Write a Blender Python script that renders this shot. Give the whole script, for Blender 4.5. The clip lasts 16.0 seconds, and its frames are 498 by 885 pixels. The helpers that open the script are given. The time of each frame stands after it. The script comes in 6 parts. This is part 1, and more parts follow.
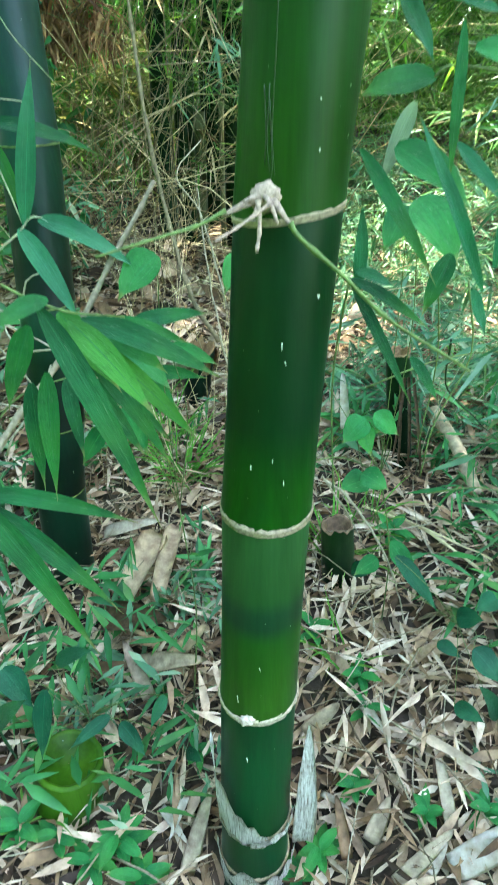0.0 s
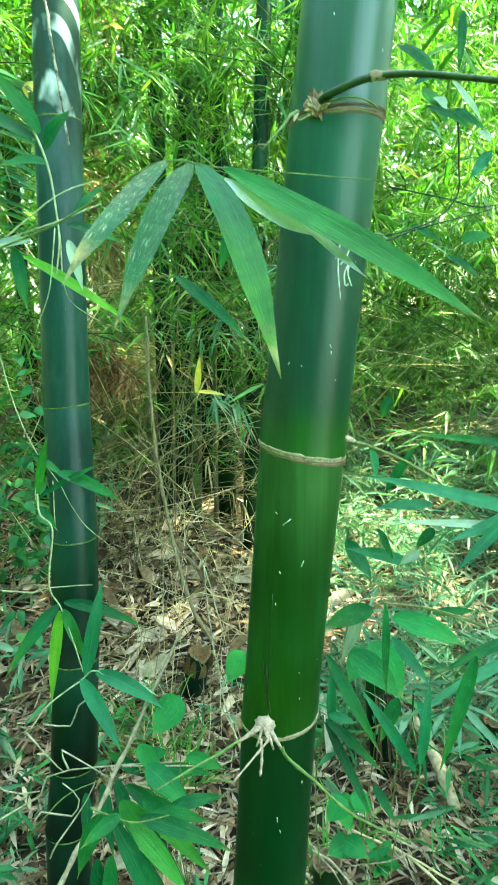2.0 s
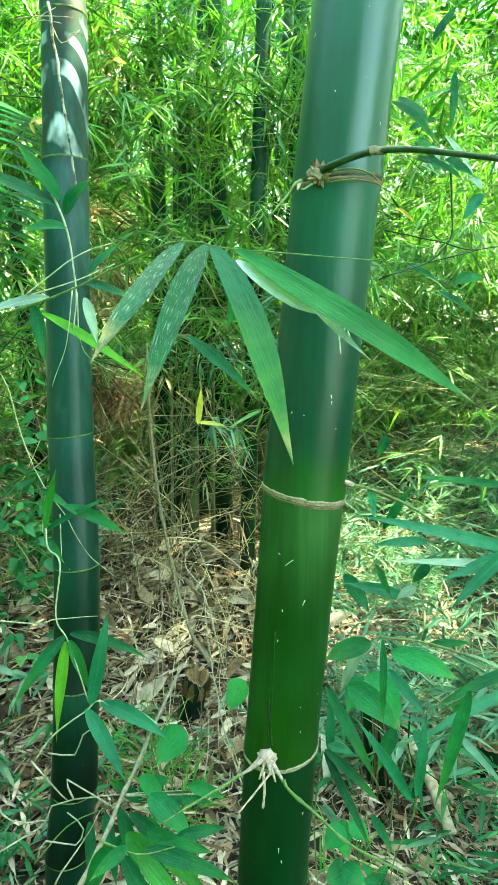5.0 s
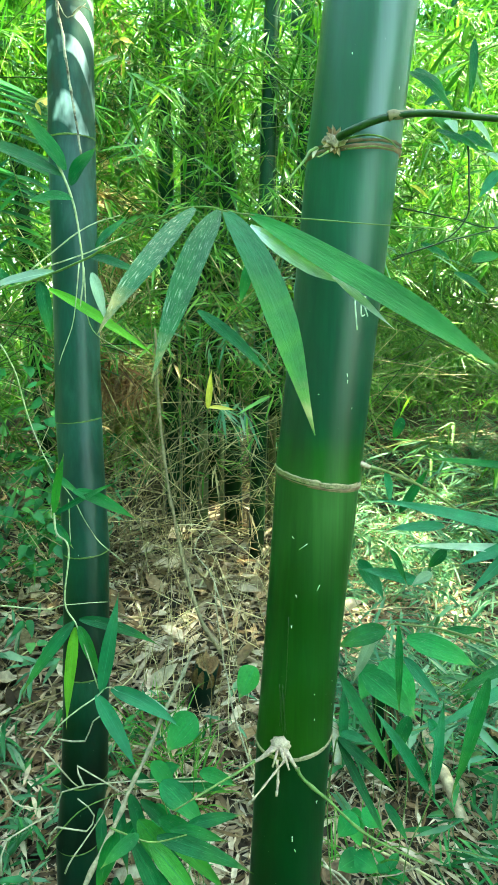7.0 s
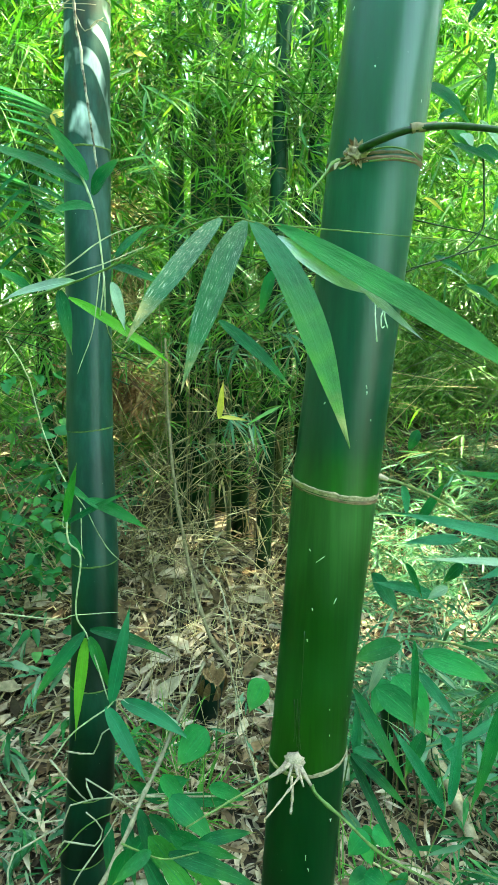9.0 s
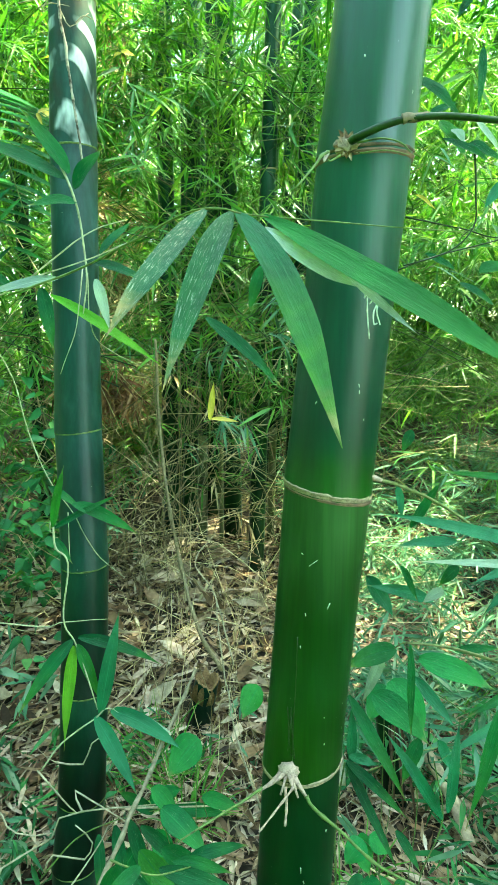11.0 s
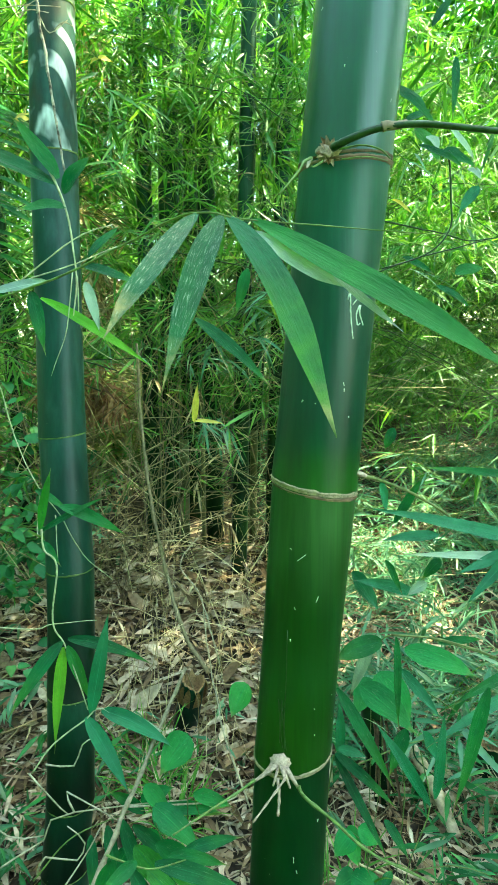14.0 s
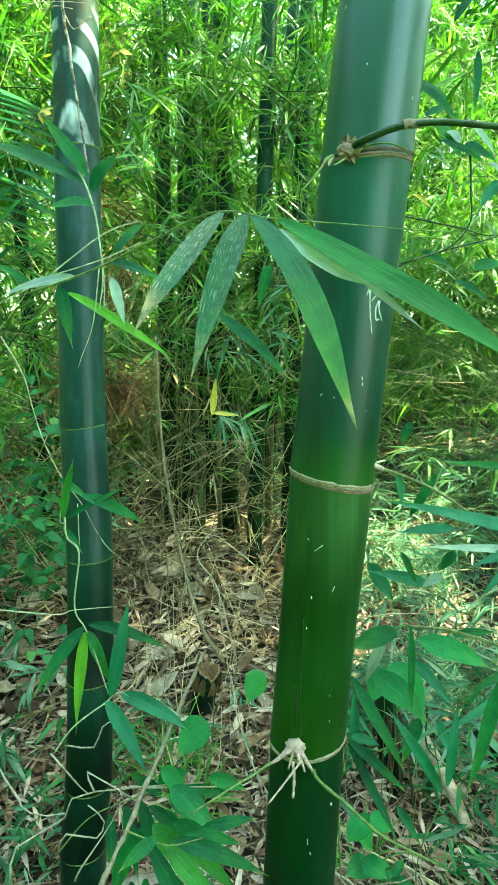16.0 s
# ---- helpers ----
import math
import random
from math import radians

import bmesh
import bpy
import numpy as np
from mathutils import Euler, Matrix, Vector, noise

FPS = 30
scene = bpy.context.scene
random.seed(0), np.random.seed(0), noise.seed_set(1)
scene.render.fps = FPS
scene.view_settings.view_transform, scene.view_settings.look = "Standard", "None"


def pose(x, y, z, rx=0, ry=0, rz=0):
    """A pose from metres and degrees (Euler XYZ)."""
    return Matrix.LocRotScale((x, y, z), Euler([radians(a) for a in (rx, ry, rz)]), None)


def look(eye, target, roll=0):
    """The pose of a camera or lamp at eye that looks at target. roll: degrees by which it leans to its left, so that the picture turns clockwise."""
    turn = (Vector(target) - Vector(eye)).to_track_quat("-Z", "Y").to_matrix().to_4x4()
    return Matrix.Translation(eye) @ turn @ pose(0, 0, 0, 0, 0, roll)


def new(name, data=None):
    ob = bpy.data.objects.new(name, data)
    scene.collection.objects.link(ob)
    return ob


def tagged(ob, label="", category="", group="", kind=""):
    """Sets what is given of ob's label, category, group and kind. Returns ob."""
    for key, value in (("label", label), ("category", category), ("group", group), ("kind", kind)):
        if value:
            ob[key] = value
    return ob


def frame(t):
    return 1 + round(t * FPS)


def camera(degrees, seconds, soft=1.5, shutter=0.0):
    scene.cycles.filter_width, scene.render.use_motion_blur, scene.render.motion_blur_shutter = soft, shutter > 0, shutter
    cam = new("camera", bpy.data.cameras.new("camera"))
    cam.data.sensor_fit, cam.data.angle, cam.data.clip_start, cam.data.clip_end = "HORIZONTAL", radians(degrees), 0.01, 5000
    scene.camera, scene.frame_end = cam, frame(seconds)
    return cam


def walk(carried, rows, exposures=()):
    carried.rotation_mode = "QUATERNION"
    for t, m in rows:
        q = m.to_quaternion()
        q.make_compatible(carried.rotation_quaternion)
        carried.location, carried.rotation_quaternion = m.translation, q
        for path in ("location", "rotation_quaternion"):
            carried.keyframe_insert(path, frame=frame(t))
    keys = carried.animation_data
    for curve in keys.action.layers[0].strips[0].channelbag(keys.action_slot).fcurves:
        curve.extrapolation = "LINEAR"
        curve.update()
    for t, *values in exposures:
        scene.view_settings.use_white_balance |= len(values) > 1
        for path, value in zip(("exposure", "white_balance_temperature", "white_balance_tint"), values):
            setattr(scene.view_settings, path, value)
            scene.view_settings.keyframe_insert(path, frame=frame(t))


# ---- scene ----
cam = camera(45.1, 16.0, soft=1.0, shutter=0.3)
PATH = [
    (0, (-0.002, -0.47, 1.059), (0.0, 1.233, 0.012), -0.8),
    (0.5, (-0.014, -0.499, 1.139), (0.039, 1.28, 0.227), -0.1),
    (1, (-0.014, -0.537, 1.243), (-0.016, 1.309, 0.474), -1.5),
    (1.5, (-0.016, -0.577, 1.393), (0.032, 1.336, 0.809), -1.1),
    (1.8, (-0.019, -0.594, 1.457), (0.045, 1.347, 0.978), -1.1),
    (2, (-0.023, -0.6, 1.473), (0.039, 1.352, 1.044), -0.4),
    (2.5, (-0.047, -0.602, 1.502), (-0.024, 1.36, 1.113), -0.4),
    (3, (-0.047, -0.607, 1.509), (0.029, 1.357, 1.138), -0.0),
    (5.5, (-0.034, -0.628, 1.517), (0.048, 1.331, 1.122), -0.1),
    (6, (-0.038, -0.624, 1.515), (0.063, 1.33, 1.104), -0.1),
    (6.5, (-0.039, -0.617, 1.514), (0.044, 1.339, 1.103), -0.3),
    (7, (-0.04, -0.607, 1.502), (0.012, 1.348, 1.084), -0.3),
    (7.5, (-0.049, -0.601, 1.505), (0.015, 1.354, 1.089), -0.3),
    (8, (-0.052, -0.602, 1.507), (0.016, 1.36, 1.123), -0.1),
    (8.5, (-0.058, -0.604, 1.506), (0.002, 1.361, 1.14), 0.1),
    (9, (-0.055, -0.602, 1.502), (-0.018, 1.361, 1.117), 0.2),
    (11.5, (-0.051, -0.581, 1.495), (0.028, 1.382, 1.121), -0.6),
    (12, (-0.057, -0.592, 1.492), (0.065, 1.372, 1.134), -1.1),
    (12.5, (-0.065, -0.598, 1.496), (0.098, 1.365, 1.147), -0.2),
    (13, (-0.065, -0.582, 1.494), (0.086, 1.38, 1.137), -0.7),
    (13.5, (-0.062, -0.587, 1.49), (0.107, 1.372, 1.126), -0.4),
    (14, (-0.062, -0.599, 1.494), (0.067, 1.363, 1.128), -0.6),
    (14.5, (-0.064, -0.597, 1.495), (0.033, 1.363, 1.108), -0.2),
    (15, (-0.068, -0.607, 1.495), (0.011, 1.355, 1.115), -0.4),
    (15.5, (-0.075, -0.617, 1.492), (-0.009, 1.347, 1.125), -0.2),
    (16, (-0.068, -0.615, 1.496), (0.01, 1.346, 1.108), -0.3),
]
EXPOSURE = ((0.0, 0.16), (1.0, 0.22), (1.5, 0.20), (2.0, 0.16), (5.5, 0.14), (7.0, 0.10), (9.0, -0.06), (12.5, -0.04), (14.0, -0.18), (16.0, -0.12))
walk(cam, [(t, look(eye, target, roll)) for t, eye, target, roll in PATH], [(t, e + 4.26, 7200 if t < 0.5 else 8350, -4 if t < 0.5 else -26) for t, e in EXPOSURE])

# ---- light ----
SUN_FROM = Vector((0.50, 0.18, 0.84)).normalized()
world = bpy.data.worlds.new("sky")
scene.world = world
world.use_nodes = True
sky = world.node_tree.nodes.new("ShaderNodeTexSky")
sky.sky_type, sky.sun_disc = "NISHITA", False
sky.sun_elevation = math.asin(SUN_FROM.z)
sky.sun_rotation = math.atan2(SUN_FROM.x, SUN_FROM.y)
world.node_tree.links.new(sky.outputs[0], world.node_tree.nodes["Background"].inputs[0])
world.node_tree.nodes["Background"].inputs[1].default_value = 0.122
sun = new("sun", bpy.data.lights.new("sun", "SUN"))
sun.data.energy, sun.data.angle, sun.data.color = 4.1, radians(1.6), (1.0, 0.94, 0.82)
sun.matrix_world = look(SUN_FROM * 20, (0, 0, 0))

# ---- helpers of this scene ----
rng = random.Random(11)
npr = np.random.default_rng(5)


def gz(x, y):
    """Height of the ground."""
    z = 0.12 * min(max(y, -3.0), 5.0)
    z -= 0.055 * math.exp(-(x / 0.16) ** 2 - ((y + 0.02) / 0.16) ** 2)
    near = 1.0 if abs(x) < 6 and abs(y) < 8 else 0.3
    z += near * 0.035 * noise.noise((x * 1.7, y * 1.7, 3.1)) + near * 0.014 * noise.noise((x * 7, y * 7, 8.3))
    return z


def mesh_of(name, bm, mat, smooth=True):
    me = bpy.data.meshes.new(name)
    bm.to_mesh(me)
    bm.free()
    me.materials.append(mat)
    if smooth:
        me.polygons.foreach_set("use_smooth", [True] * len(me.polygons))
    return me


def part(name, bm, mat, parent, label="", smooth=True):
    ob = new(name, mesh_of(name, bm, mat, smooth))
    ob.parent = parent
    return tagged(ob, label)


def thing(name, place, label, category, group="", kind=""):
    ob = new(name)
    ob.empty_display_size = 0.05
    ob.location = place
    bpy.context.view_layer.update()
    return tagged(ob, label, category, group, kind)


def under(name, bm, mat, parent, label="", smooth=True):
    """A part whose geometry is given in world coordinates."""
    ob = part(name, bm, mat, parent, label, smooth)
    base = parent.location.copy()
    if parent.parent:
        base += parent.parent.location
    ob.data.transform(Matrix.Translation(-base))
    return ob


def spline(pts, n):
    """A smooth line through the points, n steps between two of them."""
    pts = [Vector(p) for p in pts]
    q = [2 * pts[0] - pts[1]] + pts + [2 * pts[-1] - pts[-2]]
    out = []
    for i in range(1, len(q) - 2):
        for k in range(n):
            t = k / n
            a, b, c, d = q[i - 1], q[i], q[i + 1], q[i + 2]
            out.append(0.5 * ((2 * b) + (c - a) * t + (2 * a - 5 * b + 4 * c - d) * t * t + (3 * b - a - 3 * c + d) * t ** 3))
    return out + [pts[-1]]


def tube_bm(pts, r0, r1, sides=8, n=4, bm=None, knots=0, wobble=0.0):
    """A tapering stem along a smooth line; knots: swollen nodes on it."""
    bm = bm or bmesh.new()
    line = spline(pts, n)
    m = len(line)
    side = Vector((0.3, -0.9, 0.2))
    rings = []
    for i, p in enumerate(line):
        d = (line[min(i + 1, m - 1)] - line[max(i - 1, 0)]).normalized()
        u = d.cross(side)
        u = u.normalized() if u.length > 1e-4 else Vector((1, 0, 0))
        v = d.cross(u)
        s = i / (m - 1)
        r = r0 + (r1 - r0) * s
        if knots and i % max(1, m // knots) == 0:
            r *= 1.45
        if wobble:
            p = p + Vector([wobble * noise.noise(p * 30 + Vector((k * 7, 0, 0))) for k in range(3)])
        rings.append([bm.verts.new(p + u * r * math.cos(a * math.tau / sides) + v * r * math.sin(a * math.tau / sides)) for a in range(sides)])
    for a, b in zip(rings, rings[1:]):
        for i in range(sides):
            bm.faces.new((a[i], a[(i + 1) % sides], b[(i + 1) % sides], b[i]))
    bm.faces.new(rings[0][::-1])
    bm.faces.new(rings[-1])
    return bm


def leaf_bm(base, tip, width, sag=0.1, face=(0.1, -0.75, 0.65), fold=0.16, twist=0.0, broad=0.34, n=14, curl=0.0, bm=None):
    """A leaf blade from base to tip: lance-shaped, folded along its midrib, sagging by a share of its length."""
    bm = bm or bmesh.new()
    uv = bm.loops.layers.uv.verify()
    base, tip, face = Vector(base), Vector(tip), Vector(face).normalized()
    length = (tip - base).length
    mid = (base + tip) / 2 + Vector((0, 0, sag * length))
    rows, cols = [], (-1.0, -0.5, 0.0, 0.5, 1.0)
    top = broad ** 0.6 * (1 - broad) ** (0.6 * (1 - broad) / broad)
    for i in range(n + 1):
        s = i / n
        p = (1 - s) ** 2 * base + 2 * s * (1 - s) * mid + s * s * tip
        d = ((1 - s) * (mid - base) + s * (tip - mid)).normalized()
        u = d.cross(face).normalized()
        u = Matrix.Rotation(twist * (s - 0.3), 3, d) @ u
        nrm = u.cross(d)
        ss = min(max(s, 0.012), 0.998)
        w = 0.5 * width * ss ** 0.6 * (1 - ss) ** (0.6 * (1 - broad) / broad) / top
        w *= min(1.0, (1.003 - s) / 0.26) ** 0.55
        wave = 0.05 * width * math.sin(9 * s + length * 90)
        rows.append([(bm.verts.new(p + u * w * c + nrm * (abs(c) * w * 2 * fold + wave * c * c - curl * w * c * c)), c, s) for c in cols])
    for a, b in zip(rows, rows[1:]):
        for i in range(4):
            f = bm.faces.new((a[i][0], a[i + 1][0], b[i + 1][0], b[i][0]))
            for loop, (_, c, s) in zip(f.loops, (a[i], a[i + 1], b[i + 1], b[i])):
                loop[uv].uv = (0.5 + 0.5 * c, s)
    return bm


def lump_bm(centre, size, rough=0.3, freq=60):
    """A knobbly rounded lump."""
    bm = bmesh.new()
    bmesh.ops.create_icosphere(bm, subdivisions=3, radius=1)
    for v in bm.verts:
        k = 1 + rough * noise.noise(Vector(centre) * 50 + v.co * freq * 0.03)
        v.co = Vector(centre) + Vector((v.co.x * size[0], v.co.y * size[1], v.co.z * size[2])) * k
    return bm


def scatter(name, base, way, face, length, width, sag, mat, label, category, kind="stuff", form=((0.3, 1.0), (0.68, 0.7))):
    """Many small leaves in one mesh: arrays of bases, directions, facings, lengths and widths; form: half widths along the blade."""
    n = len(base)
    way = way / np.linalg.norm(way, axis=1, keepdims=True)
    u = np.cross(way, face)
    u /= np.linalg.norm(u, axis=1, keepdims=True) + 1e-9
    nrm = np.cross(u, way)
    L, W = length[:, None], width[:, None] / 2
    down = np.array([[0, 0, -1.0]]) * sag[:, None] * L
    rows, f = [base], []
    for i, (s, w) in enumerate(form):
        mid, k = base + way * L * s + down * s * s, 1 + 3 * i
        rows += [mid + (u + nrm * 0.4) * W * w, mid, mid + (nrm * 0.4 - u) * W * w]
        f += [[0, 2, 1], [0, 3, 2]] if i == 0 else [[k - 3, k - 2, k], [k - 2, k + 1, k], [k - 2, k - 1, k + 1], [k - 1, k + 2, k + 1]]
    rows.append(base + way * L + down)
    k = len(rows)
    f += [[k - 4, k - 3, k - 1], [k - 3, k - 2, k - 1]]
    v = np.stack(rows, axis=1).reshape(-1, 3)
    faces = (np.arange(n)[:, None, None] * k + np.array(f)[None]).reshape(-1, 3)
    me = bpy.data.meshes.new(name)
    me.vertices.add(len(v))
    me.vertices.foreach_set("co", v.astype(np.float32).ravel())
    me.loops.add(faces.size)
    me.loops.foreach_set("vertex_index", faces.astype(np.int32).ravel())
    me.polygons.add(len(faces))
    me.polygons.foreach_set("loop_start", np.arange(0, faces.size, 3, dtype=np.int32))
    me.update(calc_edges=True)
    me.materials.append(mat)
    return tagged(new(name, me), label, category, "", kind)


def sprays(centres, per=6, length=(0.09, 0.17), width=0.013, droop=0.5):
    """Fans of bamboo leaves at the ends of twigs: the arrays that scatter() takes."""
    n = len(centres)
    axis = npr.uniform(0, math.tau, n)
    axis = np.stack([np.cos(axis), np.sin(axis), npr.normal(-0.15, 0.3, n)], 1)
    base = np.repeat(centres, per, 0) - np.repeat(axis, per, 0) * npr.uniform(0, 0.09, (n * per, 1))
    way = np.repeat(axis, per, 0) + npr.normal(0, 0.70, (n * per, 3)) * np.array([[1, 1, 0.55]])
    way[:, 2] -= droop * npr.uniform(0, 1, n * per)
    face = npr.normal(0, 0.45, (n * per, 3)) + np.array([[0, -0.25, 1.0]])
    ln = npr.uniform(*length, n * per)
    return base, way, face, ln, ln * npr.uniform(0.07, 0.12, n * per) * width / 0.013, npr.uniform(0.02, 0.35, n * per)


# ---- materials ----
def material(name):
    m = bpy.data.materials.new(name)
    m.use_nodes = True
    return m, m.node_tree.nodes, m.node_tree.links, m.node_tree.nodes["Principled BSDF"]


def ramp(nodes, links, fac, *stops):
    r = nodes.new("ShaderNodeValToRGB")
    e = r.color_ramp.elements
    while len(e) < len(stops):
        e.new(0.5)
    for k, (p, c) in zip(e, stops):
        k.position, k.color = p, (*c, 1) if len(c) == 3 else c
    links.new(fac, r.inputs[0])
    return r.outputs[0]


def mix(nodes, links, fac, a, b, mode="MIX"):
    x = nodes.new("ShaderNodeMix")
    x.data_type, x.blend_type = "RGBA", mode
    for sock, val in ((x.inputs[0], fac), (x.inputs[6], a), (x.inputs[7], b)):
        if isinstance(val, (int, float)):
            sock.default_value = val
        elif isinstance(val, tuple):
            sock.default_value = (*val, 1)
        else:
            links.new(val, sock)
    return x.outputs[2]


def noise_of(nodes, links, vec, scale, detail=4.0, stretch=None, rough=0.6):
    if stretch:
        mp = nodes.new("ShaderNodeMapping")
        mp.inputs["Scale"].default_value = stretch
        links.new(vec, mp.inputs["Vector"])
        vec = mp.outputs[0]
    t = nodes.new("ShaderNodeTexNoise")
    t.inputs["Scale"].default_value, t.inputs["Detail"].default_value, t.inputs["Roughness"].default_value = scale, detail, rough
    links.new(vec, t.inputs["Vector"])
    return t.outputs[0]


def bump(nodes, links, height, strength, distance, bsdf):
    b = nodes.new("ShaderNodeBump")
    b.inputs["Strength"].default_value, b.inputs["Distance"].default_value = strength, distance
    links.new(height, b.inputs["Height"])
    links.new(b.outputs[0], bsdf.inputs["Normal"])


def culm_material(name, low, high, bloom, blotch, foot, band=(), shine=0.13, rough=(0.38, 0.5)):
    """Living culm: green wall, paler below a node, waxy bloom, lichen specks, fine lengthwise grain."""
    m, N, L, p = material(name)
    tc = N.new("ShaderNodeTexCoord")
    geo = N.new("ShaderNodeNewGeometry")
    sep = N.new("ShaderNodeSeparateXYZ")
    L.new(tc.outputs["Generated"], sep.inputs[0])
    col = ramp(N, L, sep.outputs[2], (0.0, foot), (0.14, foot), (0.36, low), (0.56, low), (0.88, high), (1.0, high)) if not band else ramp(N, L, sep.outputs[2], *band)
    big = noise_of(N, L, geo.outputs["Position"], 5.0, 3, (1, 1, 0.5))
    col = mix(N, L, ramp(N, L, big, (0.35, (0, 0, 0)), (0.7, (1, 1, 1))), col, tuple(c * 0.42 for c in low))
    wax = noise_of(N, L, geo.outputs["Position"], 9.0, 6, (1, 1, 0.35))
    wax = ramp(N, L, wax, (0.5, (0, 0, 0)), (0.75, (1, 1, 1)))
    half = N.new("ShaderNodeMath")
    half.operation = "MULTIPLY"
    half.inputs[1].default_value = blotch
    L.new(wax, half.inputs[0])
    col = mix(N, L, half.outputs[0], col, bloom)
    grain = noise_of(N, L, tc.outputs["Object"], 160.0, 3, (1, 1, 0.03))
    col = mix(N, L, 0.25, col, ramp(N, L, grain, (0.3, (0.25, 0.25, 0.25)), (0.7, (0.9, 0.9, 0.9))), "OVERLAY")
    speck = noise_of(N, L, geo.outputs["Position"], 150.0, 2, (1, 1, 0.6))
    speck = ramp(N, L, speck, (0.76, (0, 0, 0)), (0.79, (1, 1, 1)))
    col = mix(N, L, speck, col, (0.42, 0.48, 0.38))
    L.new(col, p.inputs["Base Color"])
    L.new(ramp(N, L, wax, (0.0, (rough[0],) * 3), (1.0, (rough[1],) * 3)), p.inputs["Roughness"])
    p.inputs["Specular IOR Level"].default_value = shine
    bump(N, L, grain, 0.12, 0.002, p)
    return m


def leaf_material(name, a, b, c, streak, glow=0.32, rough=0.42, island=True, spot=0.35, tip=0.82, ripe=(0.35, 1.0)):
    """Leaf: colour varies from blade to blade, parallel veins, light shines through."""
    m, N, L, p = material(name)
    if island:
        rnd = N.new("ShaderNodeNewGeometry").outputs["Random Per Island"]
        geo = N.new("ShaderNodeNewGeometry")
        vec = geo.outputs["Position"]
    else:
        rnd = N.new("ShaderNodeObjectInfo").outputs["Random"]
        vec = N.new("ShaderNodeNewGeometry").outputs["Position"]
    col = ramp(N, L, rnd, (0.0, a), (0.45, b), (0.85, c), (1.0, streak))
    nz = noise_of(N, L, vec, 14.0, 4)
    col = mix(N, L, 0.6, col, ramp(N, L, nz, (0.3, (0.22, 0.24, 0.26)), (0.7, (0.8, 0.8, 0.68))), "OVERLAY")
    if not island:
        tc = N.new("ShaderNodeTexCoord")
        vein = noise_of(N, L, tc.outputs["UV"], 60.0, 2, (1, 0.015, 1))
        col = mix(N, L, 0.3, col, ramp(N, L, vein, (0.35, (0.26, 0.28, 0.28)), (0.65, (0.8, 0.8, 0.72))), "OVERLAY")
        sep = N.new("ShaderNodeSeparateXYZ")
        L.new(tc.outputs["UV"], sep.inputs[0])
        rib = ramp(N, L, sep.outputs[0], (0.47, (0, 0, 0)), (0.5, (1, 1, 1)), (0.53, (0, 0, 0)))
        col = mix(N, L, rib, col, tuple(min(1, v * 1.35 + 0.006) for v in b))
        old = mix(N, L, 1.0, ramp(N, L, sep.outputs[1], (ripe[0], (0, 0, 0)), (ripe[1], (1, 1, 1))), ramp(N, L, noise_of(N, L, vec, 22.0, 3), (0.34, (0.15, 0.15, 0.15)), (0.58, (1, 1, 1))), "MULTIPLY")
        col = mix(N, L, old, col, streak)
        blot = noise_of(N, L, vec, 90.0, 4)
        col = mix(N, L, ramp(N, L, blot, (0.52, (0, 0, 0)), (0.66, (0.2, 0.2, 0.2))), col, tuple(v * 0.45 for v in a))
        dry = ramp(N, L, sep.outputs[1], (tip, (0, 0, 0)), (min(1.0, tip + 0.16), (1, 1, 1)))
        spots = noise_of(N, L, vec, 60.0, 3)
        dry = mix(N, L, 1.0, dry, ramp(N, L, spots, (0.4, (0.25, 0.25, 0.25)), (0.6, (1, 1, 1))), "MULTIPLY")
        col = mix(N, L, dry, col, (0.36, 0.29, 0.13))
        fleck = noise_of(N, L, tc.outputs["UV"], 30.0 if spot < 0.5 else 62.0, 3, (1, 0.22, 1))
        col = mix(N, L, ramp(N, L, fleck, (0.62 if spot < 0.5 else 0.59, (0, 0, 0)), (0.72 if spot < 0.5 else 0.65, (spot, spot, spot))), col, (0.28, 0.42, 0.26) if spot < 0.5 else (0.50, 0.60, 0.48))
        wave = noise_of(N, L, tc.outputs["UV"], 7.0, 2, (1.0, 1.6, 1))
        bump(N, L, mix(N, L, 0.75, vein, wave), 0.5, 0.004, p)
    L.new(col, p.inputs["Base Color"])
    p.inputs["Roughness"].default_value = rough
    p.inputs["Specular IOR Level"].default_value = 0.35 if island else 0.24
    tr = N.new("ShaderNodeBsdfTranslucent")
    warm = mix(N, L, 1.0, col, (1.25, 1.25, 0.65), "MULTIPLY")
    L.new(warm, tr.inputs["Color"])
    ms = N.new("ShaderNodeMixShader")
    ms.inputs[0].default_value = glow
    L.new(p.outputs[0], ms.inputs[1])
    L.new(tr.outputs[0], ms.inputs[2])
    L.new(ms.outputs[0], N["Material Output"].inputs["Surface"])
    return m


def dry_material(name, *cols, rough=0.75, scale=40.0, whole=False):
    """Dead leaves, sheaths, twigs and fibres: colour differs from piece to piece, with stains and lengthwise grain."""
    m, N, L, p = material(name)
    geo = N.new("ShaderNodeNewGeometry")
    k = len(cols) - 1
    rnd = N.new("ShaderNodeObjectInfo").outputs["Random"] if whole else geo.outputs["Random Per Island"]
    col = ramp(N, L, rnd, *[(i / k, c) for i, c in enumerate(cols)])
    nz = noise_of(N, L, geo.outputs["Position"], scale, 5)
    col = mix(N, L, 0.75, col, ramp(N, L, nz, (0.3, (0.2, 0.19, 0.18)), (0.7, (0.8, 0.79, 0.76))), "OVERLAY")
    L.new(col, p.inputs["Base Color"])
    p.inputs["Roughness"].default_value = rough
    p.inputs["Specular IOR Level"].default_value = 0.3
    bump(N, L, nz, 0.35, 0.003, p)
    return m


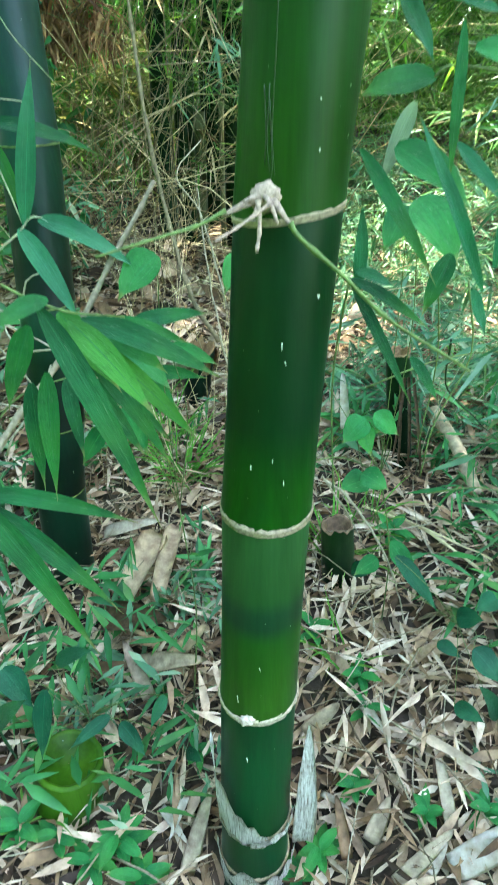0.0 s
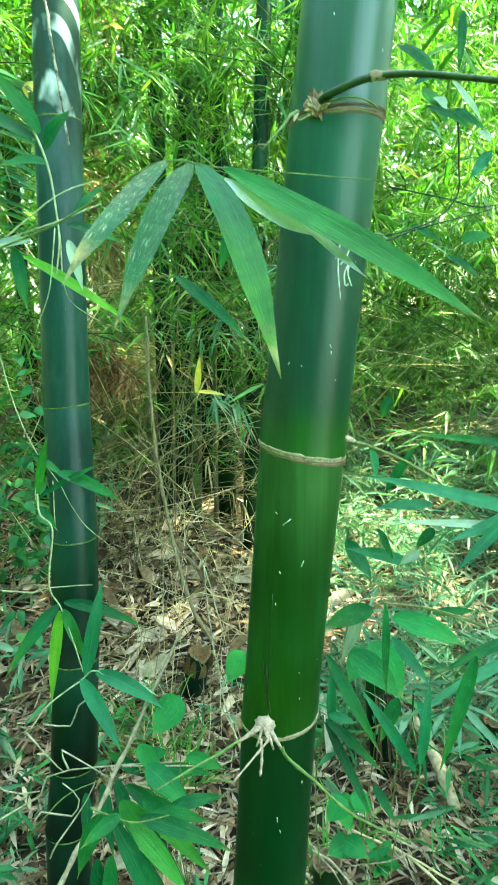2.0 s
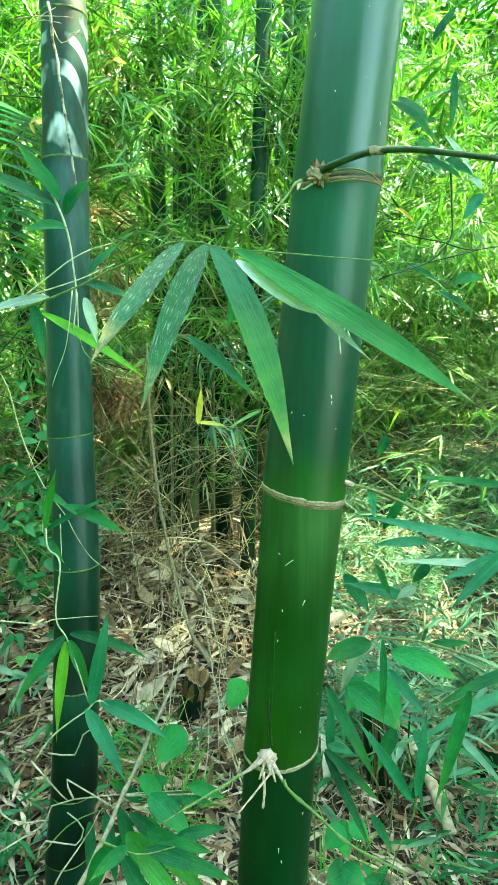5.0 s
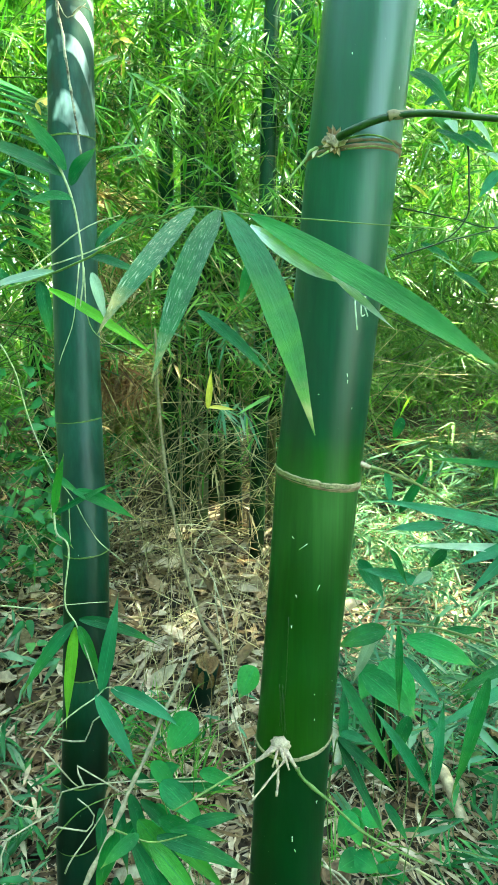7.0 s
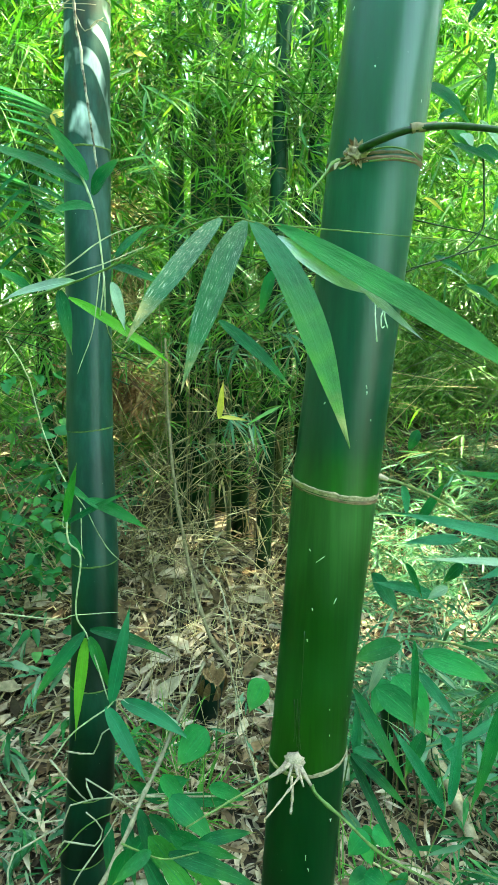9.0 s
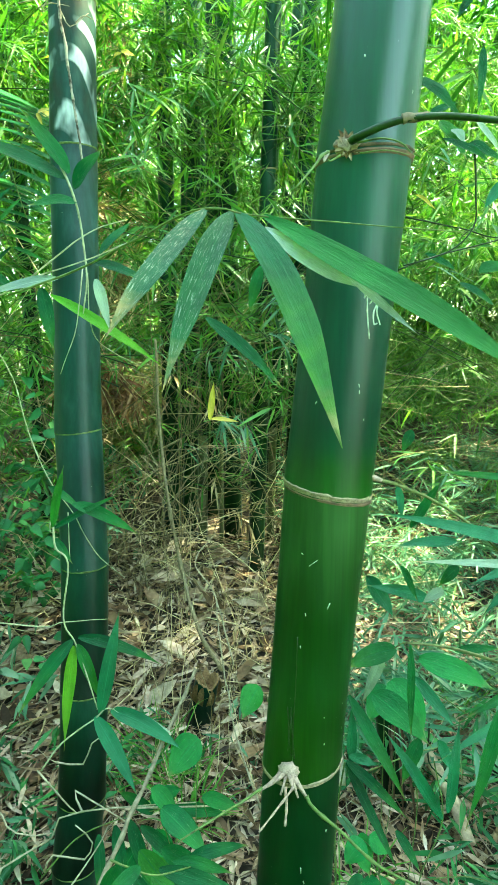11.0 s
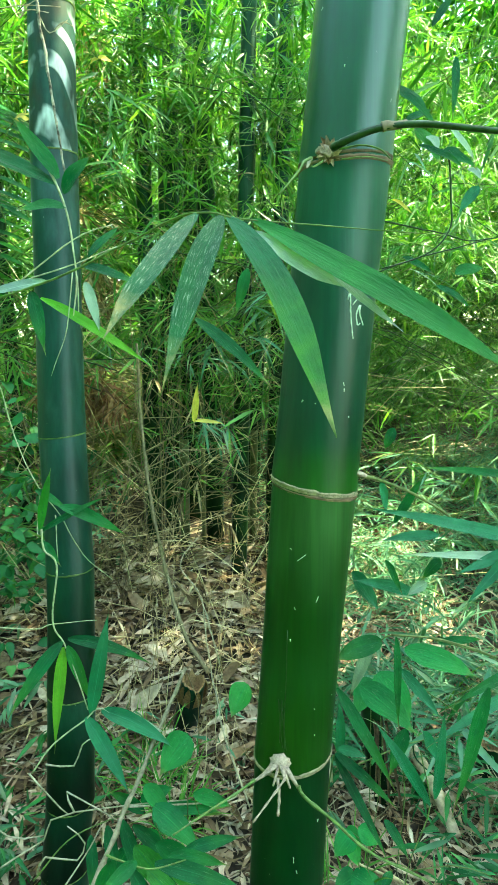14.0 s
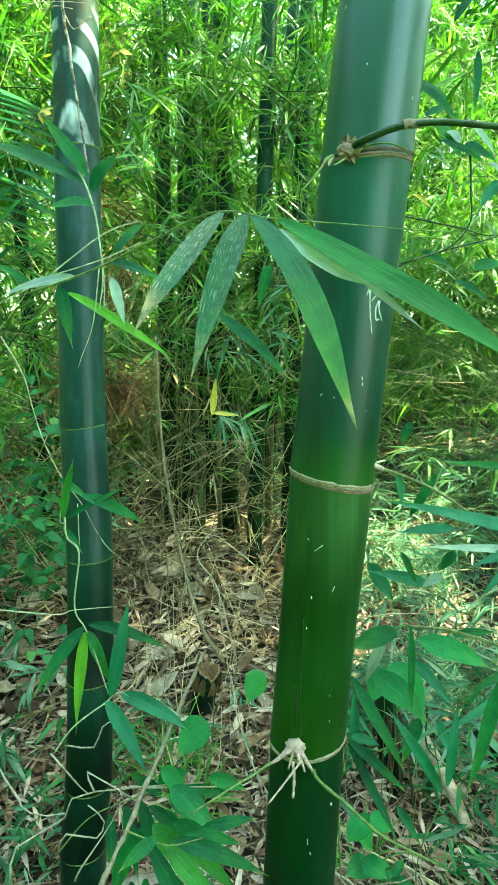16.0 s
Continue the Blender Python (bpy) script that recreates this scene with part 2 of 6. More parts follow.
CULM = culm_material("culm_green", (0.0095, 0.047, 0.0050), (0.046, 0.116, 0.030), (0.024, 0.085, 0.034), 0.25, (0.012, 0.050, 0.004))
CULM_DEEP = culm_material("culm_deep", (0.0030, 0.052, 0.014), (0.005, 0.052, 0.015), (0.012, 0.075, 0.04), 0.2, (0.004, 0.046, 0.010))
# Darker band across mid height, brighter green towards the foot.
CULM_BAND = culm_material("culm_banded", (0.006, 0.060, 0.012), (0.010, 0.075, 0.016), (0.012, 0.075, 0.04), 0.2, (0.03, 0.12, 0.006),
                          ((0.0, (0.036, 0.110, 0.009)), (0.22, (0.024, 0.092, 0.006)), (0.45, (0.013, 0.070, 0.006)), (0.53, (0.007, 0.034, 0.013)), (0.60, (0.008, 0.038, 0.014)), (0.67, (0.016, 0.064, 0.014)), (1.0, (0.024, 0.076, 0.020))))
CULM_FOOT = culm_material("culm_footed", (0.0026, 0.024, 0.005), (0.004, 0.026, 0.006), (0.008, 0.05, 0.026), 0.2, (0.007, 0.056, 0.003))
CULM_TEAL = culm_material("culm_teal", (0.0024, 0.036, 0.016), (0.005, 0.054, 0.026), (0.018, 0.075, 0.052), 0.3, (0.02, 0.10, 0.004),
                          ((0.0, (0.022, 0.105, 0.004)), (0.11, (0.012, 0.078, 0.004)), (0.17, (0.005, 0.058, 0.018)), (0.26, (0.004, 0.052, 0.025)), (0.60, (0.005, 0.056, 0.027)), (1.0, (0.009, 0.076, 0.036))), 0.34, (0.38, 0.48))
# Bluish bloom colour also paints the sky sheen on the upper culm.
CULM_HIGH = culm_material("culm_high", (0.004, 0.058, 0.027), (0.006, 0.066, 0.031), (0.024, 0.095, 0.095), 0.5, (0.005, 0.056, 0.024), (), 0.54, (0.33, 0.41))
# The raised bluish bloom also stands in for sky sheen along this culm.
CULM_OLD = culm_material("culm_dull", (0.008, 0.045, 0.031), (0.014, 0.063, 0.047), (0.05, 0.12, 0.105), 0.6, (0.005, 0.040, 0.024), (), 0.26, (0.36, 0.5))
CULM_BLACK = culm_material("culm_near_black", (0.0022, 0.014, 0.007), (0.007, 0.040, 0.021), (0.03, 0.06, 0.04), 0.3, (0.0014, 0.006, 0.003), (), 0.15)
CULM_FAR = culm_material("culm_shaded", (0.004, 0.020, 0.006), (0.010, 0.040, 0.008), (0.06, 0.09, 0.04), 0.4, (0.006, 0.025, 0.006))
RING = dry_material("node_ring", (0.40, 0.325, 0.225), (0.28, 0.22, 0.145), rough=0.7, scale=260)
BUD = dry_material("dry_bud", (0.15, 0.09, 0.06), (0.44, 0.33, 0.26), (0.28, 0.18, 0.13), rough=0.8, scale=320)
SHEATH = dry_material("dry_sheath", (0.40, 0.27, 0.15), (0.56, 0.47, 0.34), (0.30, 0.18, 0.10), (0.66, 0.60, 0.52), (0.48, 0.36, 0.22), rough=0.6, scale=60, whole=True)
DEAD = dry_material("dead_foliage", (0.13, 0.052, 0.022), (0.20, 0.10, 0.04), (0.26, 0.16, 0.07), (0.07, 0.03, 0.015), rough=0.7)
DARKSHEATH = dry_material("withered_sheath", (0.10, 0.06, 0.035), (0.16, 0.10, 0.06), rough=0.7, scale=80)
def vine_material():
    m, N, L, p = material("mottled_vine")
    geo = N.new("ShaderNodeNewGeometry")
    nz = noise_of(N, L, geo.outputs["Position"], 45.0, 3)
    L.new(ramp(N, L, nz, (0.40, (0.04, 0.03, 0.02)), (0.60, (0.42, 0.36, 0.28))), p.inputs["Base Color"])
    p.inputs["Roughness"].default_value = 0.8
    return m


VINE = vine_material()
FIBRE = dry_material("grey_fibre", (0.80, 0.76, 0.68), (0.70, 0.65, 0.57), rough=0.85, scale=180)
def fibre_material():
    """Torn sheath: pale fibres running up the culm, dark between them."""
    m, N, L, p = material("torn_fibre")
    geo = N.new("ShaderNodeNewGeometry")
    nz = noise_of(N, L, geo.outputs["Position"], 420.0, 3, (1, 1, 0.06))
    big = noise_of(N, L, geo.outputs["Position"], 60.0, 4)
    col = ramp(N, L, nz, (0.32, (0.30, 0.26, 0.20)), (0.46, (0.70, 0.66, 0.58)), (0.62, (0.88, 0.85, 0.79)))
    col = mix(N, L, ramp(N, L, big, (0.5, (0, 0, 0)), (0.7, (0.6, 0.6, 0.6))), col, (0.42, 0.37, 0.30))
    L.new(col, p.inputs["Base Color"])
    p.inputs["Roughness"].default_value = 0.85
    bump(N, L, nz, 0.6, 0.002, p)
    return m


RING_PALE = dry_material("pale_node_ring", (0.52, 0.46, 0.34), (0.40, 0.34, 0.24), rough=0.8, scale=260)
TENDRIL = dry_material("pale_vine", (0.34, 0.36, 0.21), (0.42, 0.42, 0.28), rough=0.6, scale=120)
TORN = fibre_material()
WHITE = dry_material("white_bud", (0.64, 0.55, 0.45), (0.50, 0.41, 0.33), rough=0.7, scale=200)
SHEATH_PALE = dry_material("pale_sheath", (0.60, 0.46, 0.32), (0.50, 0.37, 0.25), rough=0.6, scale=50)
LITTER = dry_material("leaf_litter", (0.07, 0.037, 0.0192), (0.29, 0.18, 0.1), (0.43, 0.319, 0.218), (0.6, 0.472, 0.363), (0.5, 0.37, 0.27), (0.36, 0.241, 0.153), (0.17, 0.102, 0.0524), (0.04, 0.0232, 0.0157), rough=0.6)
STRAW = dry_material("dry_straw", (0.15, 0.10, 0.045), (0.42, 0.32, 0.17), (0.66, 0.54, 0.32), (0.24, 0.16, 0.08), rough=0.7)
STRAW_DARK = dry_material("old_straw", (0.11, 0.075, 0.035), (0.28, 0.21, 0.11), (0.46, 0.38, 0.22), (0.17, 0.11, 0.055), rough=0.7)
TWIG = dry_material("dead_twig", (0.20, 0.16, 0.10), (0.36, 0.31, 0.22), (0.12, 0.08, 0.05), rough=0.8, scale=90)
TWIG_PALE = dry_material("pale_twig", (0.30, 0.27, 0.19), (0.36, 0.32, 0.23), rough=0.8, scale=140)
ROD = dry_material("dead_branch", (0.20, 0.17, 0.115), (0.26, 0.22, 0.15), rough=0.8, scale=120)
def dappled_material():
    """Top of the dull culm: dark brownish green, sun dapples painted on as pale crescents."""
    m, N, L, p = material("culm_dappled")
    geo = N.new("ShaderNodeNewGeometry")
    big = noise_of(N, L, geo.outputs["Position"], 11.0, 3, (1, 1, 0.5))
    col = ramp(N, L, big, (0.36, (0.024, 0.030, 0.014)), (0.50, (0.010, 0.044, 0.030)), (0.68, (0.026, 0.070, 0.054)))
    wave = N.new("ShaderNodeTexWave")
    wave.wave_type, wave.bands_direction = "BANDS", "DIAGONAL"
    wave.inputs["Scale"].default_value, wave.inputs["Distortion"].default_value, wave.inputs["Detail"].default_value = 3.6, 9.0, 1.5
    L.new(geo.outputs["Position"], wave.inputs["Vector"])
    pale = mix(N, L, 1.0, ramp(N, L, wave.outputs[1], (0.55, (0, 0, 0)), (0.72, (1, 1, 1))), ramp(N, L, big, (0.45, (0, 0, 0)), (0.58, (0.9, 0.9, 0.9))), "MULTIPLY")
    col = mix(N, L, pale, col, (0.50, 0.56, 0.53))
    fine = noise_of(N, L, geo.outputs["Position"], 90.0, 4, (1, 1, 0.3))
    col = mix(N, L, 0.5, col, ramp(N, L, fine, (0.3, (0.25, 0.25, 0.25)), (0.7, (0.75, 0.75, 0.75))), "OVERLAY")
    L.new(col, p.inputs["Base Color"])
    p.inputs["Roughness"].default_value = 0.5
    p.inputs["Specular IOR Level"].default_value = 0.2
    bump(N, L, fine, 0.15, 0.002, p)
    return m


CULM_GREY = dappled_material()
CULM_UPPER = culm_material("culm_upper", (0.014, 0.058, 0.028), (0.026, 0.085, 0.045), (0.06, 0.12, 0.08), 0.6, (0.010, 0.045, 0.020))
CULM_DEAD = culm_material("culm_dead", (0.10, 0.11, 0.045), (0.16, 0.16, 0.075), (0.26, 0.25, 0.16), 0.8, (0.07, 0.07, 0.03))
CANE_TAN = dry_material("tan_cane", (0.23, 0.18, 0.105), (0.15, 0.115, 0.065), rough=0.6, scale=90)
CANE = dry_material("green_cane", (0.12, 0.15, 0.05), (0.17, 0.19, 0.075), rough=0.6, scale=120)
CULM_LIME = culm_material("culm_lime", (0.040, 0.12, 0.008), (0.06, 0.15, 0.01), (0.10, 0.2, 0.03), 0.4, (0.06, 0.15, 0.01))
STEM = dry_material("green_stem", (0.09, 0.15, 0.035), (0.14, 0.19, 0.06), rough=0.5, scale=120)
DARKSTEM = dry_material("dark_stem", (0.012, 0.035, 0.008), (0.018, 0.045, 0.010), rough=0.35, scale=120)
CUT = dry_material("cut_wood", (0.30, 0.19, 0.09), (0.22, 0.13, 0.06), rough=0.7, scale=150)
SCRATCH = dry_material("scratched_rind", (0.42, 0.50, 0.38), (0.50, 0.56, 0.44), rough=0.8, scale=200)
LEAF = leaf_material("leaf_near", (0.007, 0.074, 0.026), (0.010, 0.096, 0.030), (0.017, 0.130, 0.032), (0.05, 0.20, 0.03), 0.34, 0.45, island=False)
LEAF_SPECKLED = leaf_material("leaf_speckled", (0.0035, 0.050, 0.024), (0.005, 0.058, 0.027), (0.007, 0.066, 0.028), (0.016, 0.10, 0.03), 0.22, 0.45, island=False, spot=0.55, tip=0.70)
LEAF_STREAKED = leaf_material("leaf_streaked", (0.006, 0.066, 0.020), (0.009, 0.078, 0.022), (0.011, 0.086, 0.022), (0.022, 0.13, 0.026), 0.28, 0.45, island=False, spot=0.50, tip=0.80)
LEAF_BRIGHT = leaf_material("leaf_bright", (0.024, 0.140, 0.036), (0.030, 0.155, 0.038), (0.036, 0.165, 0.042), (0.06, 0.20, 0.05), 0.36, 0.48, island=False, spot=0.1, tip=0.9)
LEAF_TURNING = leaf_material("leaf_turning", (0.006, 0.078, 0.030), (0.008, 0.088, 0.032), (0.010, 0.10, 0.032), (0.065, 0.21, 0.024), 0.3, 0.5, island=False, spot=0.12, tip=0.86, ripe=(0.40, 0.85))
LEAF_BLUE = leaf_material("leaf_bluish", (0.018, 0.13, 0.055), (0.026, 0.155, 0.072), (0.036, 0.18, 0.088), (0.06, 0.21, 0.11), 0.26, 0.36, island=False, spot=0.15, tip=0.9)
LEAF_PALE = leaf_material("leaf_underside", (0.22, 0.32, 0.24), (0.27, 0.36, 0.28), (0.30, 0.39, 0.31), (0.32, 0.40, 0.3), 0.25, 0.5, island=False)
LEAF_WHITE = leaf_material("leaf_bleached", (0.53, 0.55, 0.62), (0.58, 0.60, 0.67), (0.62, 0.64, 0.70), (0.62, 0.64, 0.68), 0.06, 0.5, island=False, tip=0.95)
LEAF_LIME = leaf_material("leaf_lime", (0.085, 0.27, 0.022), (0.10, 0.29, 0.025), (0.12, 0.31, 0.03), (0.16, 0.33, 0.04), 0.36, 0.45, island=False, spot=0.15, tip=0.92)
LEAF_YELLOW = leaf_material("leaf_yellow", (0.45, 0.36, 0.06), (0.50, 0.40, 0.08), (0.52, 0.42, 0.1), (0.5, 0.4, 0.1), 0.3, 0.5, island=False)
WEED = leaf_material("weed_leaf", (0.014, 0.13, 0.040), (0.022, 0.17, 0.045), (0.032, 0.20, 0.05), (0.06, 0.25, 0.05), 0.25, 0.45, island=False)
WEED_TEAL = leaf_material("weed_teal", (0.006, 0.060, 0.030), (0.010, 0.080, 0.042), (0.016, 0.10, 0.05), (0.03, 0.14, 0.06), 0.22, 0.4, island=False, spot=0.12, tip=0.95)
GRASS = leaf_material("grass_blade", (0.05, 0.20, 0.03), (0.08, 0.26, 0.04), (0.12, 0.30, 0.05), (0.20, 0.34, 0.08), 0.35, 0.45, island=False)
FOLIAGE = leaf_material("bamboo_leaves", (0.026, 0.105, 0.018), (0.064, 0.195, 0.034), (0.125, 0.270, 0.055), (0.20, 0.32, 0.07), 0.32, 0.42)
FOLIAGE_FAR = leaf_material("far_leaves", (0.018, 0.10, 0.014), (0.042, 0.18, 0.022), (0.092, 0.255, 0.034), (0.17, 0.32, 0.05), 0.30, 0.5)
OLIVE = leaf_material("olive_grass", (0.08, 0.11, 0.035), (0.14, 0.165, 0.06), (0.22, 0.22, 0.09), (0.36, 0.32, 0.16), 0.34, 0.5)
IVY = leaf_material("creeper_leaves", (0.022, 0.12, 0.040), (0.036, 0.17, 0.055), (0.06, 0.23, 0.07), (0.12, 0.27, 0.08), 0.3, 0.45)
UNDER = leaf_material("undergrowth_leaves", (0.05, 0.16, 0.090), (0.10, 0.235, 0.14), (0.17, 0.30, 0.20), (0.29, 0.35, 0.25), 0.34, 0.5)


def soil_material():
    m, N, L, p = material("soil")
    geo = N.new("ShaderNodeNewGeometry")
    a = noise_of(N, L, geo.outputs["Position"], 3.0, 6)
    b = noise_of(N, L, geo.outputs["Position"], 55.0, 6)
    col = ramp(N, L, a, (0.3, (0.022, 0.015, 0.010)), (0.55, (0.05, 0.034, 0.022)), (0.75, (0.04, 0.042, 0.018)))
    col = mix(N, L, 0.8, col, ramp(N, L, b, (0.3, (0.12, 0.12, 0.12)), (0.7, (0.85, 0.83, 0.8))), "OVERLAY")
    L.new(col, p.inputs["Base Color"])
    p.inputs["Roughness"].default_value = 0.9
    bump(N, L, b, 0.7, 0.01, p)
    return m


SOIL = soil_material()


# ---- ground ----
def ground():
    xs = [-90, -50, -28, -16, -10, -7] + [-5 + 0.5 * i for i in range(6)] + [-2 + 0.06 * i for i in range(67)] + [2.5 + 0.5 * i for i in range(6)] + [7, 10, 16, 28, 50, 90]
    ys = [-90, -50, -28, -16, -10, -7, -5, -3.5, -2.5, -1.8] + [-1.2 + 0.06 * i for i in range(85)] + [4.5, 5, 5.6, 6.5, 8, 10, 14, 20, 30, 50, 90]
    bm = bmesh.new()
    rows = [[bm.verts.new((x, y, gz(x, y))) for x in xs] for y in ys]
    for a, b in zip(rows, rows[1:]):
        for i in range(len(xs) - 1):
            bm.faces.new((a[i], a[i + 1], b[i + 1], b[i]))
    return tagged(new("ground", mesh_of("ground", bm, SOIL)), "dark forest soil under bamboo leaf litter", "ground", "", "structure")


ground()


def lying(t, lift=0.012):
    return (t[0], t[1], gz(t[0], t[1]) + lift)


# ---- culms ----
def internode_bm(a, b, r0, r1, ta, tb, sides, steps):
    """One internode between two nodes, a little swollen at both ends; ta, tb: how far the nodes tilt sideways."""
    a, b = Vector(a), Vector(b)
    bm, rings = bmesh.new(), []
    for i in range(steps + 1):
        s = i / steps
        c = a.lerp(b, s)
        tilt = ta + (tb - ta) * s
        r = r0 + (r1 - r0) * s
        r *= 1 - 0.028 * math.sin(math.pi * s) ** 0.7 + 0.012 * math.exp(-((s * 22) ** 2)) - 0.02 * math.exp(-(((1 - s) * 16) ** 2))
        ring = []
        for k in range(sides):
            w = k * math.tau / sides
            rr = r * (1 + 0.008 * noise.noise((math.cos(w) * 1.5, math.sin(w) * 1.5, c.z * 2)))
            x, y = rr * math.cos(w), rr * math.sin(w)
            ring.append(bm.verts.new(c + Vector((x, y, tilt * x))))
        rings.append(ring)
    for p, q in zip(rings, rings[1:]):
        for i in range(sides):
            bm.faces.new((p[i], p[(i + 1) % sides], q[(i + 1) % sides], q[i]))
    return bm


def ring_bm(c, r, tilt, sides, size=0.004, rough=0.11, back=0.0):
    """The ridge of a node: a low uneven collar."""
    bm, rings = bmesh.new(), []
    c = Vector(c)
    for dz, dr in ((-1.6, -0.5), (-1.1, 0.4), (-0.5, 0.0), (0.0, 0.75), (0.6, 0.35), (1.1, -0.5)):
        ring = []
        for k in range(sides):
            w = k * math.tau / sides
            j = rough * (noise.noise((math.cos(w) * 9, math.sin(w) * 9, c.z * 40 + dz * 2)) + 0.7 * noise.noise((math.cos(w) * 40, math.sin(w) * 40, c.z * 40 + dz * 5)))
            rr = r + size * (dr * 0.7 + j * 3)
            x, y = rr * math.cos(w), rr * math.sin(w)
            ring.append(bm.verts.new(c + Vector((x, y, tilt * x + back * y + size * (dz + j * 2)))))
        rings.append(ring)
    for p, q in zip(rings, rings[1:]):
        for i in range(sides):
            bm.faces.new((p[i], p[(i + 1) % sides], q[(i + 1) % sides], q[i]))
    return bm


def culm(nodes, r0, r1, mat, label, group="", sides=16, steps=6, ring=0.003, ring_mat=None, radii=()):
    """A standing culm: internodes and node rings, nodes given from the ground up as (x, y, z, tilt)."""
    base = Vector(nodes[0][:3])
    ob = thing("bamboo_culm", base, label, "bamboo", group)
    k = len(nodes) - 1
    for i, (a, b) in enumerate(zip(nodes, nodes[1:])):
        ra, rb = radii[i:i + 2] if radii else (r0 + (r1 - r0) * i / k, r0 + (r1 - r0) * (i + 1) / k)
        under("internode", internode_bm(a[:3], b[:3], ra, rb, a[3], b[3], sides, steps), mat, ob)
        if i:
            under("node_ring", ring_bm(a[:3], ra, a[3], sides, ring * ((0.55 if mat is CULM else 1.0) if mat is not CULM or b[2] > 1.7 else 1.1 if b[2] > 1.0 else 1.7)), RING_PALE if mat is CULM and 0.1 < a[2] < 0.5 else TWIG if mat is CULM and a[2] > 1.6 else ring_mat or RING, ob)
    return ob


# the big culm in front, from its foot up
MAIN = [(-0.003, -0.002, -0.06, 0), (-0.001, 0.002, 0.034, 0), (0.0, 0.006, 0.140, 0.0), (0.0065, 0.025, 0.382, 0.05), (0.0165, 0.050, 0.660, 0.0),
        (0.0365, 0.093, 0.957, 0.13), (0.0645, 0.110, 1.310, -0.17), (0.101, 0.134, 1.684, 0.05), (0.140, 0.152, 2.05, 0.0), (0.186, 0.17, 2.42, 0.0),
        (0.235, 0.19, 2.80, 0), (0.30, 0.21, 3.2, 0), (0.39, 0.23, 3.6, 0), (0.50, 0.25, 4.0, 0)]
RADII = (0.052, 0.052, 0.0515, 0.0496, 0.0490, 0.0500, 0.0519, 0.0536, 0.0550, 0.0555, 0.0555, 0.0555, 0.0555, 0.0555)
main_culm = culm(MAIN, 0.052, 0.052, CULM, "thick glossy green bamboo culm with pale node rings in litter", "bamboo culms", 48, 14, 0.0028, radii=RADII)
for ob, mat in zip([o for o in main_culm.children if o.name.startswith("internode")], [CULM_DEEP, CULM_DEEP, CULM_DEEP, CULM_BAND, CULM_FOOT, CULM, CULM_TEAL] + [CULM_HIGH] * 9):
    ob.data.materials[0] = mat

# Dark rings painted in as the shade just below two nodes.
for k, size in ((6, 0.0016), (7, 0.0026)):
    x, y, z, tilt = MAIN[k]
    under("node_scar", ring_bm((x, y, z - 0.0065), RADII[k] - 0.0004, tilt, 48, size), DARKSHEATH, main_culm, "dark ring painted as shade under the node")


def on_culm(p, lift=0.0):
    """The point on the front of the big culm in front of p."""
    for a, b, ra, rb in zip(MAIN, MAIN[1:], RADII, RADII[1:]):
        if a[2] <= p[2] <= b[2]:
            s = (p[2] - a[2]) / (b[2] - a[2])
            cx, cy = a[0] + s * (b[0] - a[0]), a[1] + s * (b[1] - a[1])
            r = (ra + s * (rb - ra)) * (1 - 0.028 * math.sin(math.pi * s) ** 0.7)
            dx = max(-0.95 * r, min(0.95 * r, p[0] - cx))
            return Vector((cx + dx, cy - math.sqrt(r * r - dx * dx) - lift, p[2]))


# the second culm, behind and to one side
SECOND = [(-0.427, 0.585, -0.010, 0.00), (-0.415, 0.600, 0.294, 0.00), (-0.400, 0.630, 0.443, 0.00), (-0.393, 0.680, 0.684, 0.00), (-0.394, 0.750, 0.956, 0.02), (-0.409, 0.820, 1.260, 0.07),
          (-0.409, 0.920, 1.902, 0.00), (-0.401, 0.950, 2.224, 0.00), (-0.461, 1.000, 2.778, 0.00), (-0.488, 1.030, 3.242, 0.00), (-0.524, 1.050, 3.760, 0.00), (-0.583, 1.070, 4.339, 0.00)]
second_culm = culm(SECOND, 0.0585, 0.0500, CULM_OLD, "dull blue-green bamboo culm with bloom and painted sheen, wound by a dry vine", "bamboo culms", 40, 10, 0.0018, STEM,
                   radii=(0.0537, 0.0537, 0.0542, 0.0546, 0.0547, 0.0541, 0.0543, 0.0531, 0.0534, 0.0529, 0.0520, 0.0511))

# Lowest internodes get a near-black colour that holds the shade near the ground.
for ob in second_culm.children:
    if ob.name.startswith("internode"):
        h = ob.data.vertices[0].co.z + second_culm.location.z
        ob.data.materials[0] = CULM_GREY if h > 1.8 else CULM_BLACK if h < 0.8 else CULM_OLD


def far_culm(base, lean, r, top=5.2, mat=None, label="shaded dark green bamboo culm in the clump behind"):
    """A culm of the clump behind, bowing outwards as it rises."""
    step = rng.uniform(0.30, 0.40)
    n = max(2, int(top / step))
    nodes = []
    for i in range(n + 1):
        h = i * step - 0.04
        bow = 0.03 * h * h
        nodes.append((base[0] + lean[0] * (h + bow), base[1] + lean[1] * (h + bow), base[2] + h, rng.uniform(-0.05, 0.05)))
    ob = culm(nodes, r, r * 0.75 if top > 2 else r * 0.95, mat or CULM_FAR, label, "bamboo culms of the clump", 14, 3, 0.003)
    # The clump's shade is in the dark lower colour; higher internodes are lighter.
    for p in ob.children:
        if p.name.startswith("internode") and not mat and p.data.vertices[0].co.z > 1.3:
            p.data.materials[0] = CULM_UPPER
    return ob


